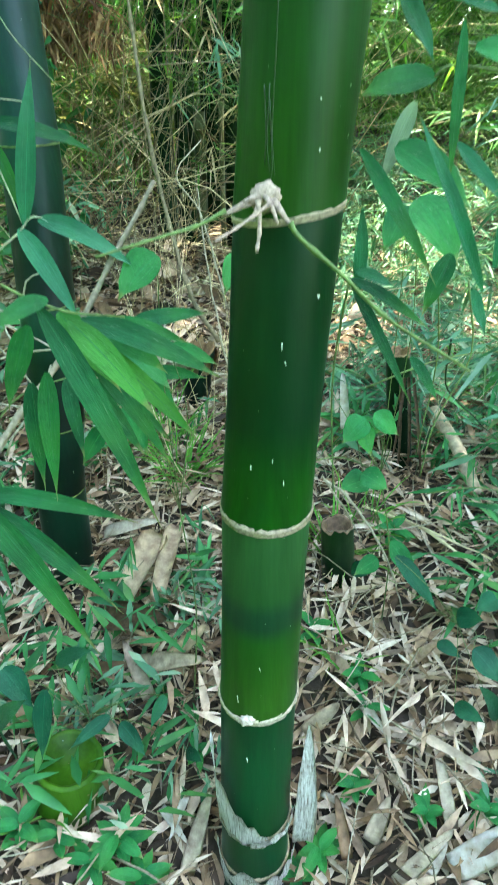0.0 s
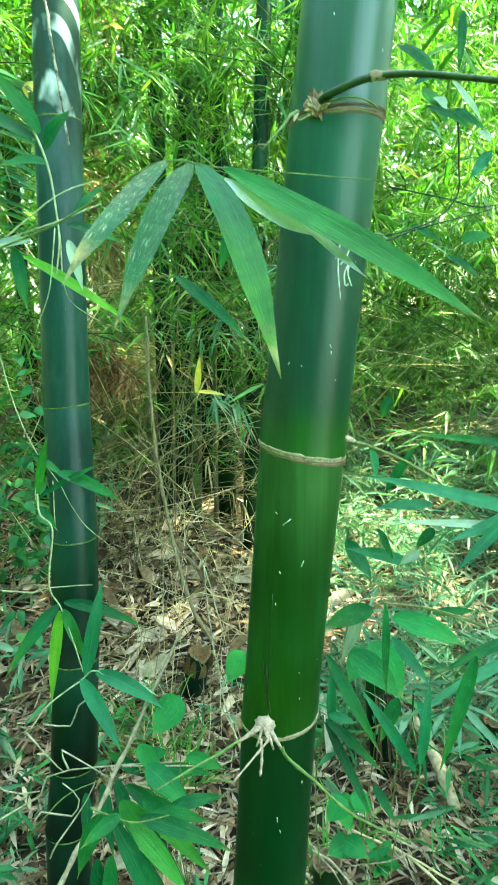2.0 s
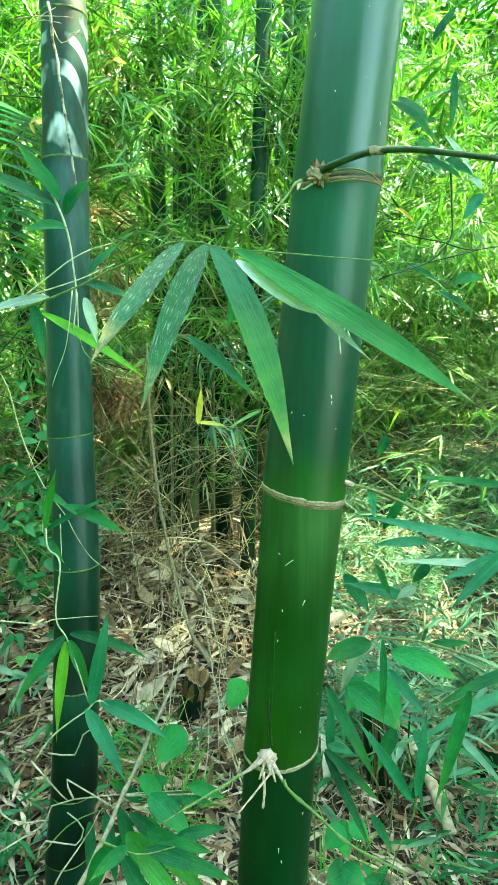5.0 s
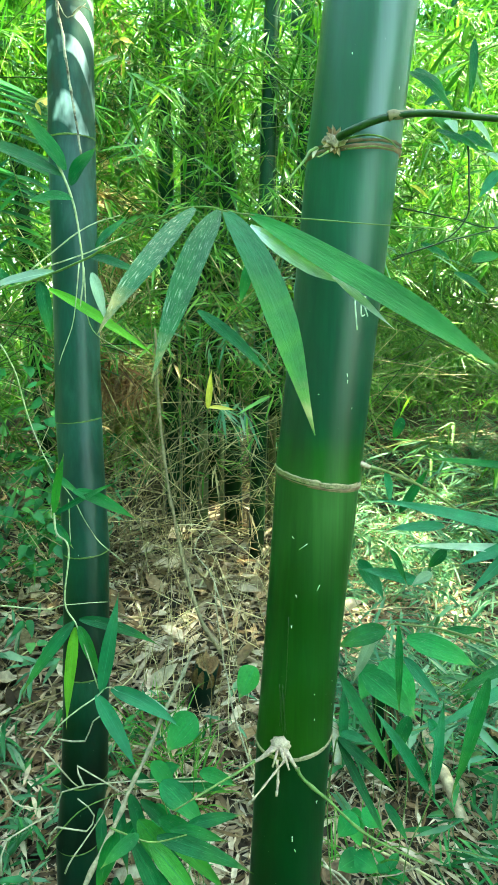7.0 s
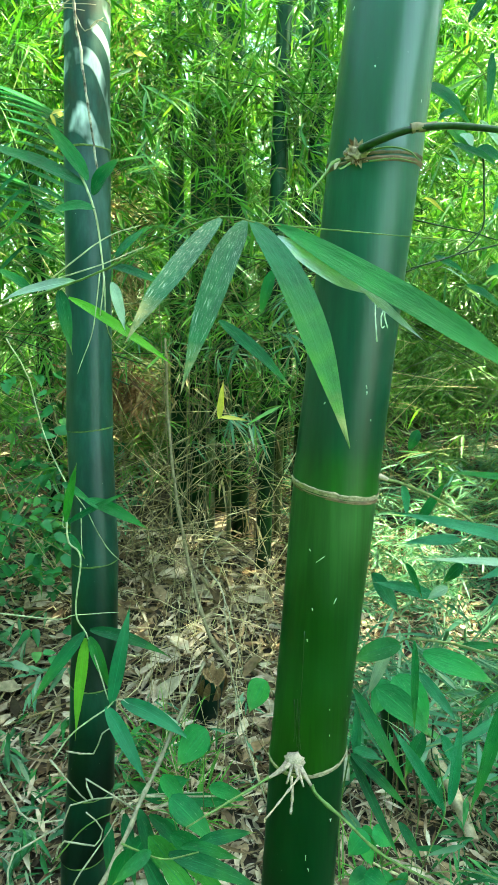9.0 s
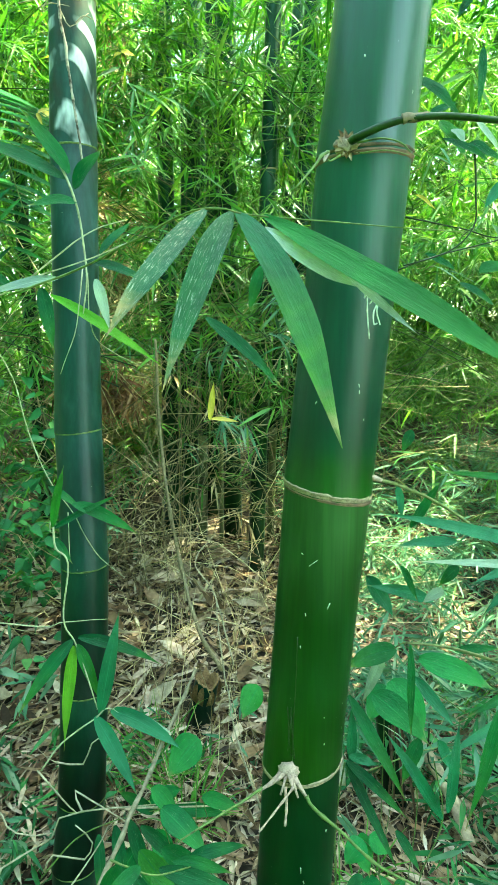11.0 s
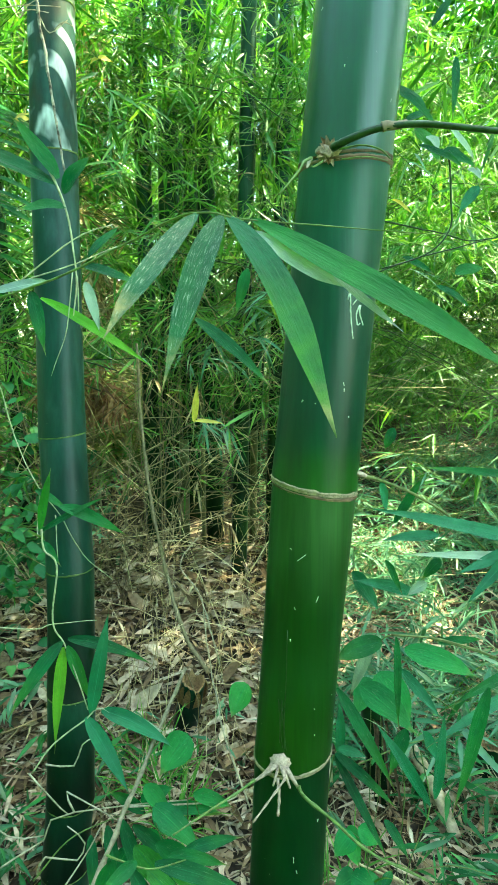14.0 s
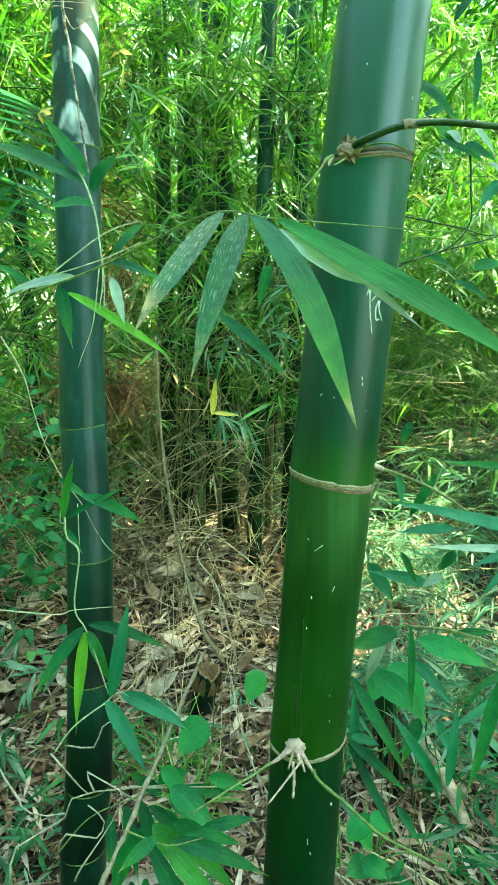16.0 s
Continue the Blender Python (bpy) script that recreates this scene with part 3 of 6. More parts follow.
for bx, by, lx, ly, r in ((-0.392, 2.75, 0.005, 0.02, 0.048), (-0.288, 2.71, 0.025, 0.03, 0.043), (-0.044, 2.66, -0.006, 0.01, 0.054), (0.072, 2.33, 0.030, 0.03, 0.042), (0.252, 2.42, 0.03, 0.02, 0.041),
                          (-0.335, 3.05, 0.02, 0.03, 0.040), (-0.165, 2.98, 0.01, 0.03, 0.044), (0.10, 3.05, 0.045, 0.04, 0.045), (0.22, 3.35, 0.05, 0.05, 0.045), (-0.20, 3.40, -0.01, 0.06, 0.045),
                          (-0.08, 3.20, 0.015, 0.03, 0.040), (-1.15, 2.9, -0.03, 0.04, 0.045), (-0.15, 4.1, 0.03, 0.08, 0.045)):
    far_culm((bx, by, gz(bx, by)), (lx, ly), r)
far_culm((-0.212, 2.62, gz(-0.212, 2.62)), (0.015, 0.0), 0.027, 0.95, CULM_DEAD, "mottled tan dead bamboo culm standing in the clump")
far_culm((-0.108, 2.56, gz(-0.108, 2.56)), (0.01, 0.0), 0.012, 1.1, CULM_DEAD, "slender pale dead bamboo culm in the clump")
far_culm((0.165, 2.62, gz(0.165, 2.62)), (0.02, 0.0), 0.022, 0.8, CULM_DEAD, "mottled tan dead bamboo culm standing in the clump")


# ---- foliage of the grove ----
def cloud(n, xr, yr, zr, keep=0.0, scale=0.9, shift=0.0):
    """Points spread unevenly in a box, in clumps."""
    out = []
    while len(out) < n:
        x, y, z = rng.uniform(*xr), rng.uniform(*yr), rng.uniform(*zr)
        if noise.noise((x * scale + shift, y * scale, z * scale)) > keep - 0.25 + 0.35 * rng.random():
            out.append((x, y, z))
    return np.array(out)


def foliage(centres, mat, label, length, width, per=6, droop=0.5):
    return scatter("bamboo_foliage", *sprays(centres, per, length, width, droop), mat, label, "bamboo leaves")


GREEN = "fresh green narrow bamboo leaves on thin side branches"


def leafy(n, xr, yr, zr, reach, label, length, width, mat, shift=0.0, per=5, gap=0.085):
    """Arching side branches with fans of leaves along them: one mesh of stems, one of leaves."""
    lines, centres = [], []
    while len(lines) < n:
        p = Vector((rng.uniform(*xr), rng.uniform(*yr), rng.uniform(*zr)))
        if noise.noise((p.x * 0.9 + shift, p.y * 0.9, p.z * 0.9)) < -0.16 + 0.16 * rng.random():
            continue
        w = rng.uniform(0, math.tau)
        d = Vector((math.cos(w), 0.7 * math.sin(w), rng.uniform(-0.1, 0.7)))
        ln = rng.uniform(*reach)
        bend = Vector((rng.uniform(-0.2, 0.2), rng.uniform(-0.2, 0.2), -rng.uniform(0.15, 0.6)))
        pts = [p, p + d * ln * 0.4, p + d * ln * 0.75 + bend * ln * 0.25, p + d * ln + bend * ln * 0.6]
        lines.append(pts)
        line = spline(pts, 8)
        k = max(2, int(ln / gap))
        for q in range(k):
            s = 0.22 + 0.78 * (q + rng.random() * 0.6) / k
            c = line[min(len(line) - 1, int(s * (len(line) - 1)))]
            centres.append(c + Vector((rng.gauss(0, 0.03), rng.gauss(0, 0.03), rng.gauss(0, 0.02))))
    stems("thin_branches", lines, STEM, "thin arching green bamboo side branches", "bamboo branches", (0.0008, 0.0022), 4)
    return foliage(np.array([tuple(c) for c in centres]), mat, label, length, width, per)


def stems(name, lines, mat, label, category, r=(0.0012, 0.003), sides=4):
    bm = bmesh.new()
    for pts in lines:
        r0 = rng.uniform(*r)
        tube_bm(pts, r0, r0 * 0.5, sides, 2, bm)
    return tagged(new(name, mesh_of(name, bm, mat)), label, category, "", "stuff")


leafy(950, (-3.2, 3.4), (3.5, 5.6), (0.55, 3.8), (0.5, 1.1), GREEN, (0.09, 0.19), 0.0115, FOLIAGE)
leafy(330, (-1.6, 1.2), (1.9, 2.9), (1.55, 3.0), (0.4, 0.9), GREEN, (0.09, 0.18), 0.0105, FOLIAGE, 3)
leafy(60, (-0.75, 0.5), (2.0, 2.6), (0.95, 1.6), (0.3, 0.7), GREEN, (0.08, 0.16), 0.0095, FOLIAGE, 3, 4, 0.10)
leafy(240, (0.6, 2.8), (2.5, 3.9), (0.9, 2.5), (0.35, 0.9), "bright green bamboo leaves hanging over the litter", (0.08, 0.17), 0.0095, FOLIAGE, 5)
leafy(130, (0.45, 2.4), (3.0, 4.4), (2.0, 3.5), (0.4, 0.9), GREEN, (0.08, 0.17), 0.0095, FOLIAGE, 7)
leafy(24, (-0.7, 0.2), (1.5, 2.0), (1.45, 2.4), (0.3, 0.6), "loose green bamboo sprays between the culms", (0.09, 0.16), 0.011, FOLIAGE, 8, 4, 0.11)
leafy(14, (-0.2, 0.3), (1.5, 2.1), (0.9, 2.3), (0.3, 0.55), "pale green bamboo sprays before the clump", (0.08, 0.16), 0.012, UNDER, 1, 4, 0.10)
leafy(22, (0.55, 1.3), (1.0, 1.9), (0.8, 2.1), (0.3, 0.6), "loose green bamboo sprays beside the big culm", (0.09, 0.16), 0.011, FOLIAGE, 2, 4, 0.11)
leafy(26, (0.45, 1.9), (0.9, 2.2), (0.45, 1.0), (0.25, 0.55), "pale green bamboo sprays low over the litter", (0.07, 0.15), 0.010, UNDER, 4, 4, 0.09)
leafy(9, (0.2, 0.75), (0.45, 0.85), (0.35, 0.62), (0.2, 0.4), "low green bamboo sprays behind the big culm", (0.09, 0.17), 0.014, UNDER, 6, 4, 0.09)
leafy(22, (-0.95, -0.35), (2.1, 3.0), (0.55, 1.5), (0.25, 0.6), "dark green bamboo sprays in the shade of the clump", (0.08, 0.15), 0.010, FOLIAGE, 11, 4, 0.10)
foliage(cloud(1500, (-2.8, -0.72), (1.5, 3.3), (0.55, 3.3), 0.0, 1.2, 9), FOLIAGE, "dense green bamboo leaves beside the clump", (0.08, 0.16), 0.0115)
foliage(cloud(10000, (-8, 9), (6, 11), (0.6, 8.0), -0.15, 0.5, 2), FOLIAGE_FAR, "sunlit bamboo thicket in the distance", (0.22, 0.46), 0.021, 5)
dead = cloud(110, (-1.05, 0.35), (1.9, 2.9), (0.35, 1.30), 0.0, 1.6, 6)
scatter("dead_foliage", *sprays(dead, 5, (0.07, 0.15), 0.009, 0.9), STRAW_DARK, "withered brown bamboo leaves hanging in the tangle", "dry leaves")
rusty = cloud(170, (-0.76, -0.46), (1.9, 2.3), (1.16, 1.42), -0.2, 1.6, 2)
scatter("dead_foliage", *sprays(rusty, 5, (0.07, 0.14), 0.011, 0.9), DEAD, "rusty brown dead bamboo leaves hanging by the clump", "dry leaves")
ochre = cloud(330, (-0.92, -0.56), (2.5, 3.2), (1.6, 3.4), -0.2, 1.6, 2)
scatter("dead_foliage", *sprays(ochre, 5, (0.10, 0.20), 0.014, 0.7), STRAW, "straw-yellow dead bamboo leaves hanging in the thicket", "dry leaves")
olive = cloud(420, (-1.25, -0.42), (3.3, 4.4), (0.50, 1.25), -0.3, 1.6, 2)
scatter("tall_grass", *sprays(olive, 5, (0.12, 0.26), 0.013, -0.2), OLIVE, "olive-yellow tall grass on the slope behind the clump", "tall grass")


def ring_of(n, r0, r1, zr, skip):
    """Points in a ring round the place, but for an opening."""
    out = []
    while len(out) < n:
        w, r = rng.uniform(0, math.tau), rng.uniform(r0, r1)
        if not math.radians(52) < w < math.radians(128) and not skip[0] < w < skip[1]:
            out.append((r * math.cos(w), r * math.sin(w), rng.uniform(*zr)))
    return np.array(out)


# Unseen greenery behind and beside the view, added to shape what the culms reflect.
foliage(ring_of(3200, 4.0, 7.5, (-0.6, 4.2), (math.radians(288), math.radians(335))), FOLIAGE_FAR, "green thicket of bamboo round the clearing", (0.35, 0.6), 0.045, 6)
foliage(cloud(2600, (-3, 3), (-4.2, -0.95), (-0.35, 0.30), -0.3, 0.8, 1), FOLIAGE_FAR, "low green weeds beside the path", (0.15, 0.3), 0.035, 6)
foliage(cloud(900, (-2.0, 4.5), (-7.0, -4.0), (-0.5, 1.15), -0.4, 0.8, 1), FOLIAGE_FAR, "green shrubs beyond the path", (0.3, 0.5), 0.05, 6)
foliage(cloud(2200, (-6.0, 9.0), (-12.0, -8.0), (-0.6, 1.7), -0.5, 0.8, 1), FOLIAGE_FAR, "green thicket beyond the path", (0.5, 0.8), 0.07, 6)
foliage(cloud(900, (-3.4, -1.05), (-1.0, 1.3), (0.0, 0.35), -0.4, 0.8, 1), FOLIAGE_FAR, "low green weeds beside the clearing", (0.12, 0.25), 0.03, 6)
foliage(cloud(800, (1.3, 3.4), (-1.0, 0.9), (0.0, 0.32), -0.4, 0.8, 1), FOLIAGE_FAR, "low green weeds beside the clearing", (0.12, 0.25), 0.03, 6)
foliage(ring_of(900, 2.6, 5.5, (-0.3, 0.5), (math.radians(-5), math.radians(-1))), FOLIAGE_FAR, "low green shrubs at the edge of the clearing", (0.2, 0.4), 0.04, 6)
# Unseen leaf patches overhead, added to keep direct sun off the place.
foliage(cloud(1330, (1.25, 3.0), (-0.8, 2.45), (4.1, 5.6), -0.05, 0.7, 4), FOLIAGE_FAR, "canopy of bamboo leaves overhead", (0.2, 0.4), 0.026, 5)
foliage(cloud(980, (3.0, 4.6), (-0.8, 2.2), (4.1, 5.6), -0.05, 0.7, 4), FOLIAGE_FAR, "canopy of bamboo leaves overhead", (0.2, 0.4), 0.026, 5)
foliage(cloud(50, (1.25, 2.9), (2.45, 3.6), (4.1, 5.6), 0.0, 0.7, 3), FOLIAGE_FAR, "canopy of bamboo leaves overhead", (0.2, 0.4), 0.026, 5)
foliage(cloud(40, (1.6, 5.0), (3.7, 6.2), (4.6, 6.0), 0.0, 0.7, 5), FOLIAGE_FAR, "canopy of bamboo leaves overhead", (0.2, 0.4), 0.026, 5)
foliage(cloud(1700, (1.2, 6.0), (5.4, 8.0), (0.8, 4.6), -0.2, 0.6, 2), FOLIAGE_FAR, "dense bamboo thicket beyond the undergrowth", (0.16, 0.32), 0.02, 5)
foliage(cloud(60, (2.95, 3.8), (0.9, 1.9), (4.2, 5.3), -0.6, 0.7, 3), FOLIAGE_FAR, "canopy of bamboo leaves overhead", (0.2, 0.4), 0.026, 5)
foliage(cloud(22, (2.9, 4.2), (2.0, 2.9), (4.3, 5.4), 0.0, 0.7, 3), FOLIAGE_FAR, "canopy of bamboo leaves overhead", (0.2, 0.4), 0.026, 5)
foliage(cloud(1500, (-3.6, 2.4), (5.7, 7.6), (0.5, 3.0), -0.1, 0.6, 2), FOLIAGE_FAR, "dense bamboo thicket behind the clump", (0.16, 0.32), 0.02, 5)
foliage(cloud(520, (-4.5, 0.2), (1.5, 5.5), (4.6, 6.0), 0.0, 0.7, 7), FOLIAGE_FAR, "canopy of bamboo leaves overhead", (0.2, 0.4), 0.024, 5)


# More unseen leaves overhead, added to cut the sun on the crowns.
extra = np.array([(1.8 + 3.0 * a, 3.8 + 2.2 * b, 4.6 + 1.3 * c) for a, b, c in np.random.default_rng(3).random((70, 3))])
foliage(extra, FOLIAGE_FAR, "canopy of bamboo leaves overhead", (0.2, 0.4), 0.026, 5)
behind = np.random.default_rng(4).random((1500, 3)) * np.array([[3.4, 1.6, 3.8]]) + np.array([[0.7, 5.0, 1.9]])
foliage(behind, FOLIAGE_FAR, "dense bamboo crowns behind the clearing", (0.14, 0.28), 0.018, 5)
beside = np.random.default_rng(6).random((420, 3)) * np.array([[1.6, 1.4, 2.2]]) + np.array([[-3.2, 4.6, 2.0]])
foliage(beside, FOLIAGE_FAR, "dense bamboo crowns behind the clearing", (0.14, 0.28), 0.018, 5)
# Unseen crowns, added to hide part of the sky from the culms.
tall = [(r * math.cos(w), r * math.sin(w), rng.uniform(3.0, 4.9)) for w, r in ((math.radians(rng.uniform(138, 287)), rng.uniform(4.0, 6.5)) for _ in range(1100))]
foliage(np.array(tall), FOLIAGE_FAR, "tall bamboo crowns on the far side of the clearing", (0.35, 0.6), 0.045, 6)


def side_branches(n, xr, yr, zr):
    out = []
    for _ in range(n):
        p = Vector((rng.uniform(*xr), rng.uniform(*yr), rng.uniform(*zr)))
        w = rng.uniform(0, math.tau)
        d = Vector((math.cos(w), math.sin(w) * 0.5, rng.uniform(0.1, 1.1)))
        ln = rng.uniform(0.35, 1.1)
        out.append([p, p + d * ln * 0.5 + Vector((0, 0, 0.04)), p + d * ln + Vector((rng.uniform(-.1, .1), 0, -0.15 * ln))])
    return out


stems("thin_branches", side_branches(260, (-2.4, 2.6), (2.3, 4.6), (0.6, 3.6)), STEM, "thin green bamboo side branches crossing each other", "bamboo branches")
stems("dry_branches", side_branches(70, (-1.1, 0.5), (1.8, 2.6), (0.35, 1.5)), STRAW_DARK, "dry brown bamboo twigs tangled before the clump", "dry twigs", (0.0010, 0.0028))
stems("dry_branches", side_branches(60, (-1.0, 0.30), (1.25, 2.3), (0.15, 0.75)), STRAW, "thin dry stalks tangled over the straw", "dry twigs", (0.0008, 0.0022))
stems("thin_branches", side_branches(300, (0.3, 1.7), (1.2, 3.0), (0.3, 1.3)), STEM, "thin green stalks standing in the undergrowth", "bamboo branches", (0.0007, 0.0018))


def long_twigs(n, xr, yr, zr, reach, rise):
    """Long nearly straight twigs that cross each other at all slants."""
    out = []
    for _ in range(n):
        p = Vector((rng.uniform(*xr), rng.uniform(*yr), rng.uniform(*zr)))
        ln = rng.uniform(*reach)
        d = Vector((rng.choice((-1, 1)) * rng.uniform(0.4, 1.0), rng.uniform(-0.35, 0.35), rng.uniform(*rise))).normalized() * ln
        bend = Vector((rng.gauss(0, 0.04), 0, rng.gauss(-0.03, 0.04))) * ln
        out.append([p - d / 2, p + bend, p + d / 2 + Vector((0, 0, -0.06 * ln))])
    return out


stems("thin_branches", long_twigs(60, (-1.3, 0.4), (1.5, 2.4), (0.8, 2.6), (0.5, 1.2), (-0.9, 0.9)), DARKSTEM, "long thin dark green twigs crossing before the clump", "bamboo branches", (0.0014, 0.0030))
stems("thin_branches", long_twigs(100, (-1.2, 0.5), (1.6, 2.6), (0.6, 2.3), (0.4, 1.0), (-0.6, 2.2)), CANE, "long thin green-brown twigs crossing before the clump", "bamboo branches", (0.0010, 0.0024))
stems("thin_branches", long_twigs(40, (0.5, 1.9), (1.2, 2.6), (0.9, 2.4), (0.5, 1.1), (-0.3, 0.7)), DARKSTEM, "long thin dark twigs over the undergrowth", "bamboo branches", (0.0012, 0.0026))

stems("dry_branches", long_twigs(58, (-0.85, 0.25), (1.5, 2.5), (0.6, 1.65), (0.3, 0.9), (-1.4, 2.5)), STRAW, "fine tan twigs hanging before the clump", "dry twigs", (0.0008, 0.0018))



def upright_stalks(n, xr, yr, h):
    out = []
    for _ in range(n):
        p = lying((rng.uniform(*xr), rng.uniform(*yr)), 0.0)
        p, ln = Vector(p), rng.uniform(*h)
        d = Vector((rng.uniform(-0.45, 0.35), rng.uniform(-0.3, 0.3), 1)) * ln
        out.append([p, p + d * 0.5 + Vector((rng.gauss(0, 0.03), 0, 0)), p + d])
    return out


stems("dry_stalks", upright_stalks(62, (-0.45, 0.12), (0.8, 1.9), (0.2, 0.6)), STRAW, "thin pale dry stalks standing in the litter", "dry twigs", (0.0010, 0.0020), 5)
stems("dry_stalks", upright_stalks(26, (0.3, 1.2), (0.8, 2.2), (0.15, 0.45)), TENDRIL, "thin pale green stalks standing in the undergrowth", "dry twigs", (0.0009, 0.0018), 5)

ivy = cloud(520, (-1.7, -0.62), (1.15, 2.2), (0.45, 1.35), 0.0, 1.8, 12)
scatter("ivy_leaves", *sprays(ivy, 3, (0.035, 0.065), 0.10, 0.4), IVY, "broad dark green creeper leaves beside the dull culm", "creeper", "stuff", ((0.05, 0.55), (0.18, 0.95), (0.42, 0.95), (0.72, 0.55)))


def palm_frond(base, tip, n, label):
    """A feather-shaped palm leaf: midrib and narrow leaflets."""
    base, tip = Vector(base), Vector(tip)
    ob = thing("palm_frond", base, label, "palm leaf")
    rib = spline([base, base.lerp(tip, 0.5) + Vector((0, 0, 0.07)), tip], 8)
    under("midrib", tube_bm([base, base.lerp(tip, 0.5) + Vector((0, 0, 0.07)), tip], 0.004, 0.0015, 6, 6), STEM, ob)
    for k in range(n):
        s = 0.1 + 0.88 * k / n
        p = rib[int(s * (len(rib) - 1))].lerp(rib[min(len(rib) - 1, int(s * (len(rib) - 1)) + 1)], (s * (len(rib) - 1)) % 1)
        for side in (-1, 1):
            ln = 0.26 * math.sin(math.pi * min(1, 0.25 + 0.72 * s)) + 0.05
            d = (tip - base).normalized() * 0.45 + Vector((0.75 * side, -0.2, 0.1 * side))
            under("leaflet", leaf_bm(p, p + d.normalized() * ln + Vector((0, 0, -0.03)), 0.021, 0.08, (0, -0.5, 0.8), 0.1, 0.0, 0.4, 7), LEAF, ob)
    return ob


palm_frond((-0.84, 1.40, 2.24), (-0.66, 1.34, 1.82), 12, "pale green palm frond hanging among the bamboo")
palm_frond((-1.06, 1.60, 2.06), (-0.72, 1.45, 1.70), 11, "pale green palm frond hanging among the bamboo")


# ---- litter ----
def litter(n, xr, yr, length, label, lift=0.02, width=0.11):
    pts = []
    while len(pts) < n:
        x, y = rng.uniform(*xr), rng.uniform(*yr)
        if (x * x + y * y) > 0.06 ** 2:
            pts.append((x, y, gz(x, y) + 0.004 + lift * rng.random() ** 2))
    pts = np.array(pts)
    w = npr.uniform(0, math.tau, n)
    way = np.stack([np.cos(w), np.sin(w), npr.normal(0.06, 0.26, n)], 1)
    face = npr.normal(0, 0.65, (n, 3)) + np.array([[0, 0, 1.0]])
    ln = npr.uniform(*length, n)
    return scatter("leaf_litter", pts, way, face, ln, ln * npr.uniform(0.6, 1.5, n) * width, npr.uniform(-0.1, 0.12, n), LITTER, label, "leaf litter")


litter(11500, (-1.1, 1.2), (-0.45, 1.3), (0.03, 0.095), "pale dry bamboo leaves thickly covering the soil", 0.055, 0.145)
litter(6500, (-2.2, 2.6), (1.0, 4.4), (0.07, 0.17), "grey and brown dry bamboo leaves on the slope", 0.05)
litter(6200, (-1.3, 1.0), (0.9, 2.6), (0.035, 0.11), "brown dry bamboo leaves between the straw", 0.07, 0.15)
litter(5200, (-3.0, 3.0), (-3.0, -0.4), (0.08, 0.18), "dry bamboo leaves strewn over the path", 0.03)
litter(2600, (-3.0, -1.0), (-0.5, 1.2), (0.08, 0.18), "dry bamboo leaves on the soil", 0.03)
litter(2600, (1.1, 3.0), (-0.5, 1.2), (0.08, 0.18), "dry bamboo leaves on the soil", 0.03)
litter(3600, (-0.95, 1.0), (-0.4, 1.2), (0.015, 0.05), "small crumbs of dry leaf in the litter", 0.035, 0.25)
litter(260, (-0.95, 1.0), (-0.4, 1.2), (0.11, 0.18), "long dry bamboo leaves lying on top of the litter", 0.045, 0.09)
litter(620, (-0.9, 0.95), (-0.35, 1.0), (0.05, 0.10), "broad brown dead leaves lying in the litter", 0.03, 0.30)
litter(520, (-1.0, 0.4), (1.05, 2.4), (0.07, 0.15), "broad curled brown leaves and sheath scraps in the straw", 0.09, 0.34)


def straws(n, xr, yr, rise):
    out = []
    for _ in range(n):
        x, y = rng.uniform(*xr), rng.uniform(*yr)
        w, ln = rng.uniform(0, math.tau), rng.uniform(0.08, 0.34)
        z = gz(x, y) + 0.02 + 0.03 * rng.random()
        up = rng.uniform(0, rise) * ln
        out.append([Vector((x, y, z)), Vector((x + math.cos(w + 0.25) * ln * 0.5, y + math.sin(w + 0.25) * ln * 0.5, z + up * 0.6 + 0.012)), Vector((x + math.cos(w) * ln, y + math.sin(w) * ln, z + up))])
    return out


stems("fallen_twigs", straws(520, (-1.0, 1.1), (-0.3, 1.6), 0.3), TWIG, "thin dry twigs and stalks strewn on the litter", "dry twigs", (0.0008, 0.0028))
stems("straw_heap", straws(190, (-1.1, 0.35), (1.2, 2.7), 0.45), STRAW, "heap of dry brown stalks and bamboo straw", "dry twigs", (0.0015, 0.0045))
stems("grass_straws", straws(420, (0.2, 2.0), (0.9, 3.0), 0.6), TWIG, "dry grass stalks between green sprouts", "dry twigs", (0.001, 0.0026))


def low_green(n, xr, yr, h, label, length=(0.05, 0.12), keep=0.0, width=0.02, mat=None):
    c = []
    while len(c) < n:
        x, y = rng.uniform(*xr), rng.uniform(*yr)
        if noise.noise((x * 2.2, y * 2.2, 7)) > keep - 0.2 + 0.3 * rng.random():
            c.append((x, y, gz(x, y) + h * rng.random() ** 1.5 + 0.02))
    return scatter("undergrowth", *sprays(np.array(c), 5, length, width, 0.1), mat or UNDER, label, "undergrowth")


low_green(2600, (0.25, 2.6), (1.0, 3.8), 0.35, "low green grass and seedlings in the litter", (0.05, 0.14), 0.0, 0.012)
low_green(260, (-2.2, -0.55), (0.7, 3.0), 0.45, "green weeds growing beside the second culm", (0.05, 0.11), 0.0, 0.03)
low_green(900, (0.35, 1.7), (0.95, 2.5), 0.14, "fine bluish green sprouts between dead leaves", (0.03, 0.09), -0.2, 0.018)
low_green(90, (-0.9, 0.9), (-0.25, 0.9), 0.09, "small green seedlings between dead leaves", (0.02, 0.05), 0.0, 0.03)


low_green(80, (-0.85, 0.05), (0.15, 1.15), 0.14, "small green weeds sprouting through the litter", (0.03, 0.08), 0.0, 0.025)


